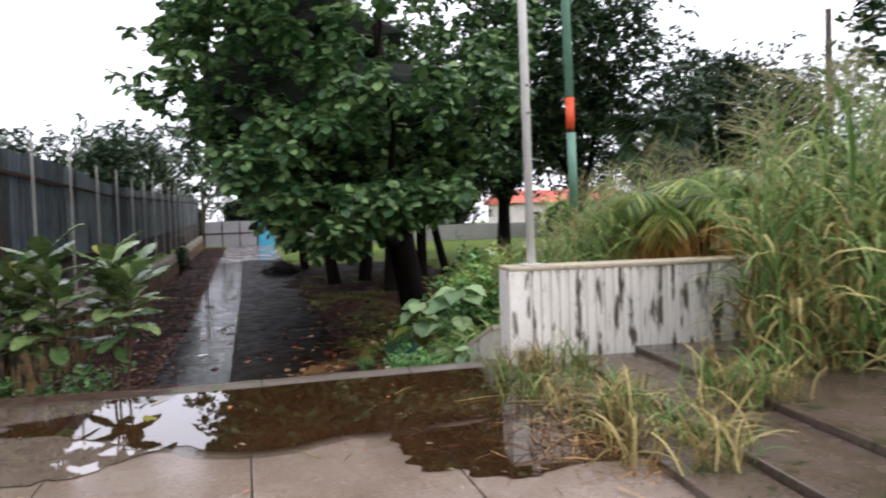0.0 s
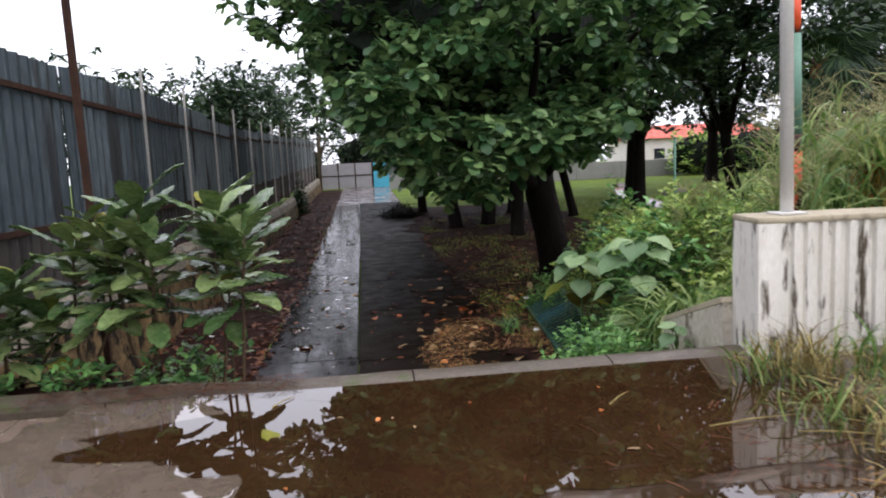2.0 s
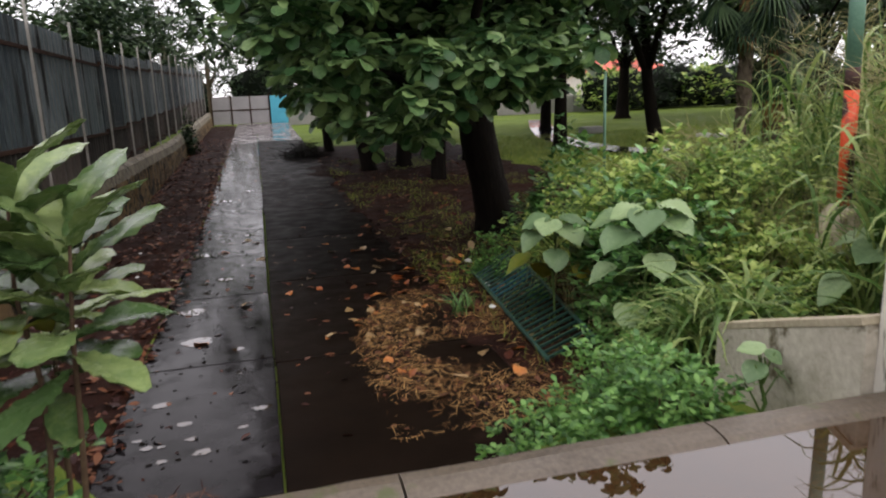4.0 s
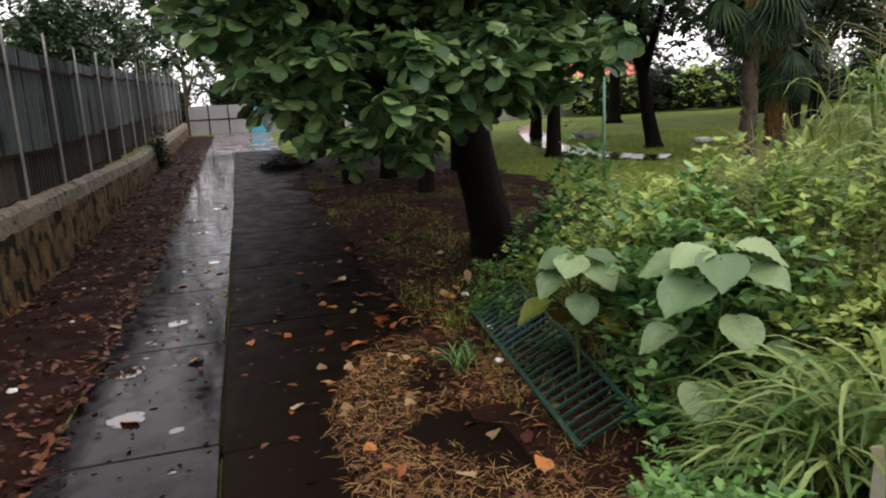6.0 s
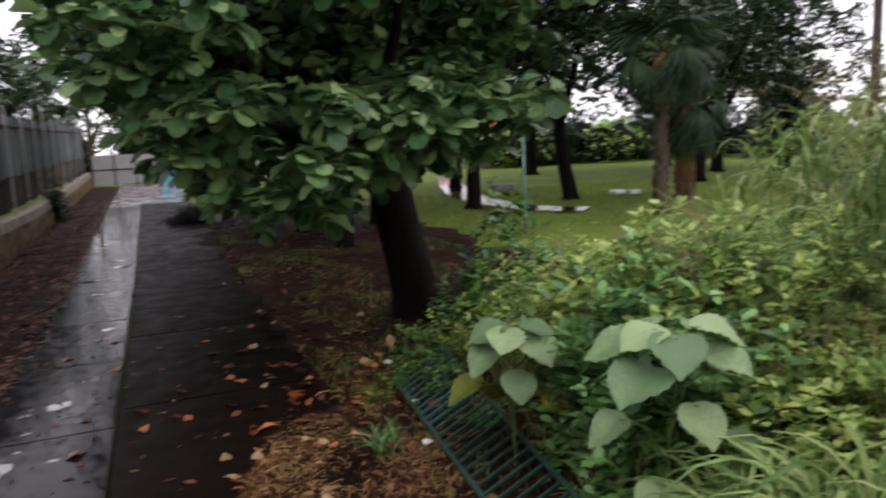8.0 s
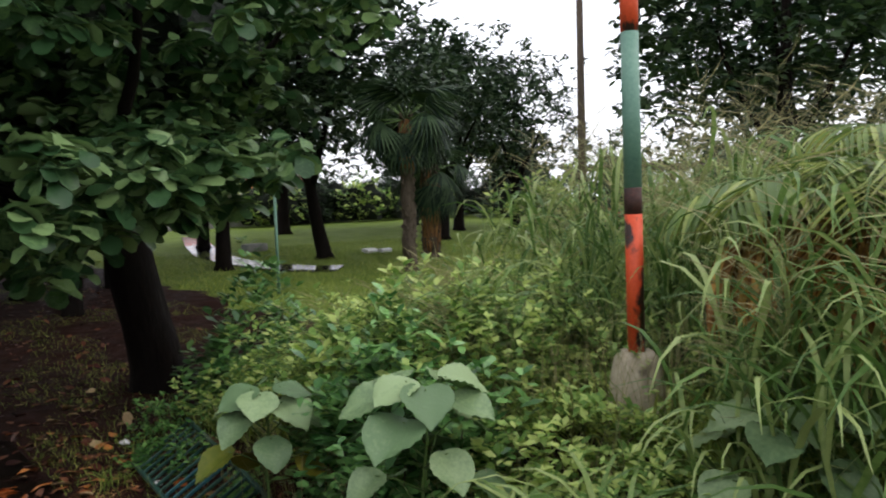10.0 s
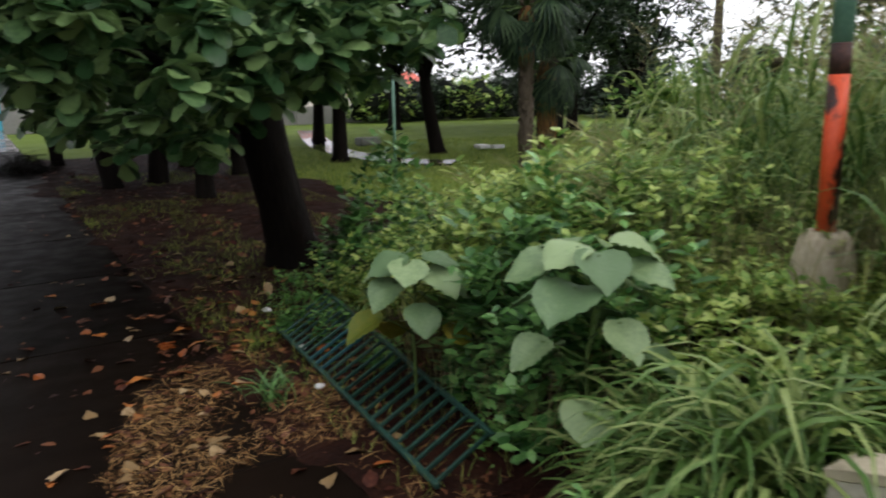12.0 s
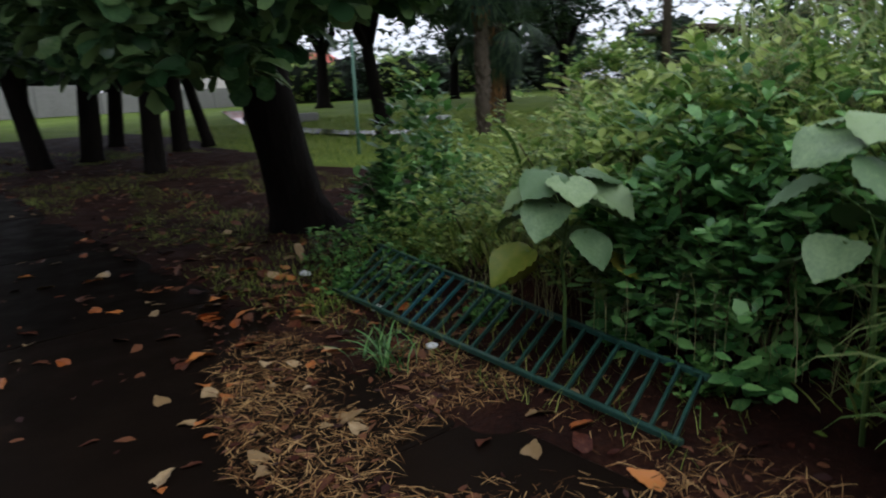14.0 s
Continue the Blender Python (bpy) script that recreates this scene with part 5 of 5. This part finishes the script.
# feather palm clump behind the wall, with dead orange fronds
def feather_palm(at, tall, green, dead, label):
    """A clump of arching pinnate fronds: each a bent rib with leaflets in two rows."""
    x, y, z = at
    t = thing("feather_palm", at, label, "palm")
    for i in range(5):
        a = i * 1.256
        part("stem", tube_mesh("stem", crooked((x + 0.16 * math.cos(a), y + 0.16 * math.sin(a), z - 0.05), (x + 0.3 * math.cos(a), y + 0.3 * math.sin(a), z + tall), 4, 0.06, i), [0.06, 0.055, 0.05, 0.045, 0.04], M["thatch"], 8), t)
    for i in range(green + dead):
        old = i >= green
        a = i * 2.399 + (0.6 if old else 0)
        length = rnd.uniform(0.85, 1.3) if not old else rnd.uniform(0.85, 1.25)
        rise = rnd.uniform(0.85, 1.45) if not old else rnd.uniform(0.3, 0.95)
        n, pts = 9, []
        px, pz, e = 0.22, z + tall - 0.05, rise
        for k in range(n + 1):
            pts.append(Vector((x + px * math.cos(a), y + px * math.sin(a), pz)))
            px, pz = px + length / n * math.cos(e), pz + length / n * math.sin(e)
            e -= (0.24 if not old else 0.3)
        fr = part("frond", tube_mesh("frond", pts, [0.014 * (1 - 0.08 * k) for k in range(n + 1)], M["dry_frond" if old else "stem_green"], 5), t, "dead orange frond" if old else "")
        per = 46
        u = np.linspace(0.12, 1.0, per)
        idx = np.clip((u * n).astype(int), 0, n - 1)
        P = np.array([tuple(p) for p in pts])
        w = (u * n - idx)[:, None]
        place = P[idx] * (1 - w) + P[idx + 1] * w
        d = unit(P[idx + 1] - P[idx])
        side = np.array([-math.sin(a), math.cos(a), 0.0])
        sign = np.where(np.arange(per) % 2, 1.0, -1.0)[:, None]
        head = d * 0.75 + side * sign + np.array([0, 0, -0.25 if not old else -0.7]) + rng.normal(0, 0.08, (per, 3))
        size = 0.42 * np.sin(np.pi * np.clip(u * 0.85 + 0.12, 0, 1)) + 0.08
        part("leaf_fringe", leaves("leaf_fringe", place, head, np.tile([0.0, 0.0, 1.0], (per, 1)), size, BLADE_LEAFLET, M["dry_frond" if old else "leaf_feather"]), fr)
    return t


BLADE_LEAFLET = outline([0.02, 0.045, 0.05, 0.035, 0.004], 0.3, 0.4)
feather_palm((5.35, 6.75, gz(5.35, 6.75)), 1.35, 22, 22, "feathery green palm clump with dead orange fronds")
feather_palm((6.6, 6.5, gz(6.6, 6.5)), 1.5, 26, 4, "feathery green palm clump in the tall grass")

# needles and mud on the kerb, twigs and leaves on the terrace
k = 900
p = np.stack([rng.uniform(-1.7, -0.05, k), 5.6 + 0.28 * rng.random(k), np.full(k, SLAB + 0.04)], 1)
flat_lay("plant_debris", p, 0.1, SHORT, "dead_leaf", "brown needles and mud washed onto the kerb", "debris", 0.08)
for x, y, a, ln in ((1.95, 4.5, 0.1, 0.5), (2.3, 4.35, -0.35, 0.35), (1.6, 4.9, 0.8, 0.25), (-0.2, 5.3, 1.0, 0.2), (0.9, 3.6, 2.2, 0.22)):
    single("twig", tube_mesh("twig", [(x, y, SLAB + 0.016), (x + ln * 0.5 * math.cos(a), y + ln * 0.5 * math.sin(a) + 0.01, SLAB + 0.02), (x + ln * math.cos(a), y + ln * math.sin(a), SLAB + 0.016)], [0.004, 0.004, 0.002], M["dry_grass"], 5), "thin dry twig lying on the terrace", "twig", "twigs")
for i in range(26):
    x, y, a = rnd.uniform(-1.6, 2.3), rnd.uniform(2.6, 5.5), rnd.uniform(0, 6.28)
    single("fallen_leaf", leaf_piece(OVAL, rnd.uniform(0.025, 0.06), (x, y, SLAB + 0.02), (math.cos(a), math.sin(a), 0.05), (0.1, 0.1, 1), "dead_pale" if i % 3 else "dead_orange"), "small fallen leaf on the wet terrace", "leaf", "fallen leaves")
single("fallen_leaf", leaf_piece(PADDLE, 0.14, (-0.2, 4.95, SLAB + 0.02), (0.5, -0.8, 0.1), (0.1, 0.1, 1), "leaf_yellow"), "yellow leaf floating in the puddle", "leaf", "fallen leaves")

# weeds growing through the fallen panel
for x, y, r, h in ((3.25, 11.7, 0.3, 0.35), (3.35, 12.5, 0.35, 0.4), (3.3, 10.9, 0.2, 0.22), (3.0, 12.3, 0.2, 0.2), (3.45, 13.2, 0.3, 0.3), (3.2, 9.2, 0.18, 0.2)):
    shrub((x, y, gz(x, y)), (r, r, h), 90, 0.06, OVAL, "leaf_weed", "small green weed growing through the panel", 5, 0.2, "weed", "weed")
p = scatter(900, 2.4, 3.7, 8.8, 13.6, None, 0.06)
blades("weed_grass", p, 0.13, 1.0, "grass", "thin grass through the fallen panel", "grass", SHORT)
p = scatter(600, 2.3, 3.4, 8.8, 12.6, None, 0.04)
flat_lay("dry_straw", p, 0.16, SHORT, "straw", "dry straw caught in the fallen panel", "straw", 0.3)

# fine seeding grass in front of the shrubs
FINE = arc([0.0035, 0.003, 0.0025, 0.002, 0.001], 82, 5)
n = 1300
p = scatter(n, 3.1, 5.6, 7.6, 11.0, None, 0.25)
a = rng.uniform(0, 6.28, n)
single("seeding_grass", leaves("seeding_grass", p, np.stack([np.cos(a), np.sin(a), rng.normal(0.1, 0.2, n)], 1), np.stack([np.zeros(n), np.zeros(n), np.ones(n)], 1), rng.uniform(0.4, 0.8, n), FINE, M["seed"]), "fine pale seeding grass over the shrubs", "grass", kind="stuff")

for i in range(34):
    x, y, a = rnd.gauss(2.45, 0.3), rnd.gauss(12.3, 0.7), rnd.uniform(0, 6.28)
    single("fallen_leaf", leaf_piece(PADDLE, rnd.uniform(0.1, 0.19), (x, y, gz(x, y) + 0.07), (math.cos(a), math.sin(a), 0.1), (0.2 * math.sin(a), 0.2, 1), "dead_orange" if i % 3 else "dead_leaf"), "orange-brown fallen leaf at the path edge", "leaf", "fallen leaves")

# cut grass and straw washed against the treads
def on_terrace(n, cx, cy, sx, sy):
    x, y = rng.normal(cx, sx, n), rng.normal(cy, sy, n)
    z = np.where(x > 3.2, SLAB + 0.1, np.where(x > 2.72, SLAB + 0.055, SLAB + 0.014))
    return np.stack([x, y, z], 1)


flat_lay("dry_straw", on_terrace(480, 2.95, 4.5, 0.26, 0.5), 0.2, SHORT, "dry_grass", "yellow cut grass lying against the treads", "straw", 0.25)
flat_lay("dry_straw", on_terrace(420, 2.55, 3.3, 0.25, 0.3), 0.24, SHORT, "straw", "brown dead grass heap on the terrace", "straw", 0.4)
flat_lay("plant_debris", on_terrace(260, 2.1, 4.1, 0.45, 0.5), 0.16, SHORT, "dead_leaf", "dark wet plant debris on the terrace", "debris", 0.08)

# rubbish behind the parapet
for x, y, r, mt, lb in ((3.36, 6.5, 0.09, "blue_film", "crumpled pale blue plastic bag behind the wall"), (3.62, 6.42, 0.1, "white", "crumpled white plastic bag behind the wall"), (3.2, 6.62, 0.06, "white", "crumpled white plastic bag behind the wall")):
    bm = bmesh.new()
    bmesh.ops.create_icosphere(bm, subdivisions=3, radius=r)
    for q in bm.verts:
        q.co *= 1 + 0.7 * noise.noise(q.co * 22 + Vector((x, y, 0)))
        q.co.z *= 0.45
    bmesh.ops.translate(bm, vec=(x, y, gz(x, y) + r * 0.35), verts=bm.verts)
    single("plastic_bag", (bm, M[mt]), lb, "litter", "rubbish behind the wall")

# red-brown leaves gathered at the foot of the tree
for i in range(60):
    x, y, a = rnd.gauss(2.9, 0.45), rnd.gauss(14.2, 1.5), rnd.uniform(0, 6.28)
    mt = rnd.choice(["dead_orange", "dead_leaf", "dead_leaf", "dead_pale"])
    single("fallen_leaf", leaf_piece(PADDLE, rnd.uniform(0.1, 0.2), (x, y, gz(x, y) + 0.075), (math.cos(a), math.sin(a), 0.12), (0.2 * math.sin(a), 0.2, 1), mt), "curled brown fallen leaf at the foot of the tree", "leaf", "fallen leaves")
# pale and orange leaves stuck to the wet asphalt
for i in range(46):
    x, y, a = rnd.uniform(0.5, 2.3), 9.0 + 11 * rnd.random() ** 1.4, rnd.uniform(0, 6.28)
    mt = rnd.choice(["dead_pale", "dead_orange", "dead_leaf"])
    single("fallen_leaf", leaf_piece(PADDLE, rnd.uniform(0.09, 0.17), (x, y, gz(x, y) + 0.058), (math.cos(a), math.sin(a), 0.04), (0.1 * math.sin(a), 0.1, 1), mt), {"dead_orange": "orange fallen leaf on the wet asphalt", "dead_leaf": "dark brown fallen leaf on the wet asphalt", "dead_pale": "pale fallen leaf on the wet asphalt"}[mt], "leaf", "fallen leaves")
# small glints of standing water and dark crumbs on the grey paving
for i in range(26):
    px, py, k = rnd.uniform(-0.9, 0.1), 8.2 + 10 * rnd.random() ** 1.3, rnd.uniform(0.35, 1.0)
    single("puddle", puddle("puddle", px, py, 0.075 * k, 0.05 * k, gz(0, py) + 0.0468, i * 2.7 + 1, None), "tiny patch of rain water on the grey paving", "puddle", "puddles on the path", "structure")
flat_lay("leaf_litter", scatter(420, -1.0, 0.25, 8, 24, None, 0.05), 0.05, OVAL, "bark", "dark wet crumbs of bark and leaf on the paving", "leaves", 0.35)
flat_lay("leaf_litter", scatter(260, -1.25, -0.85, 7.6, 30, None, 0.05), 0.09, OVAL, "dead_leaf", "wet leaves creeping over the paving edge", "leaves", 0.3)
# dark growth leaning over the low wall far along the fence
shrub((-2.5, 33.6, gz(-2.5, 33.6)), (0.35, 0.6, 1.1), 220, 0.16, OVAL, "leaf_dark", "dark bush leaning against the low wall", 6, 0.2)
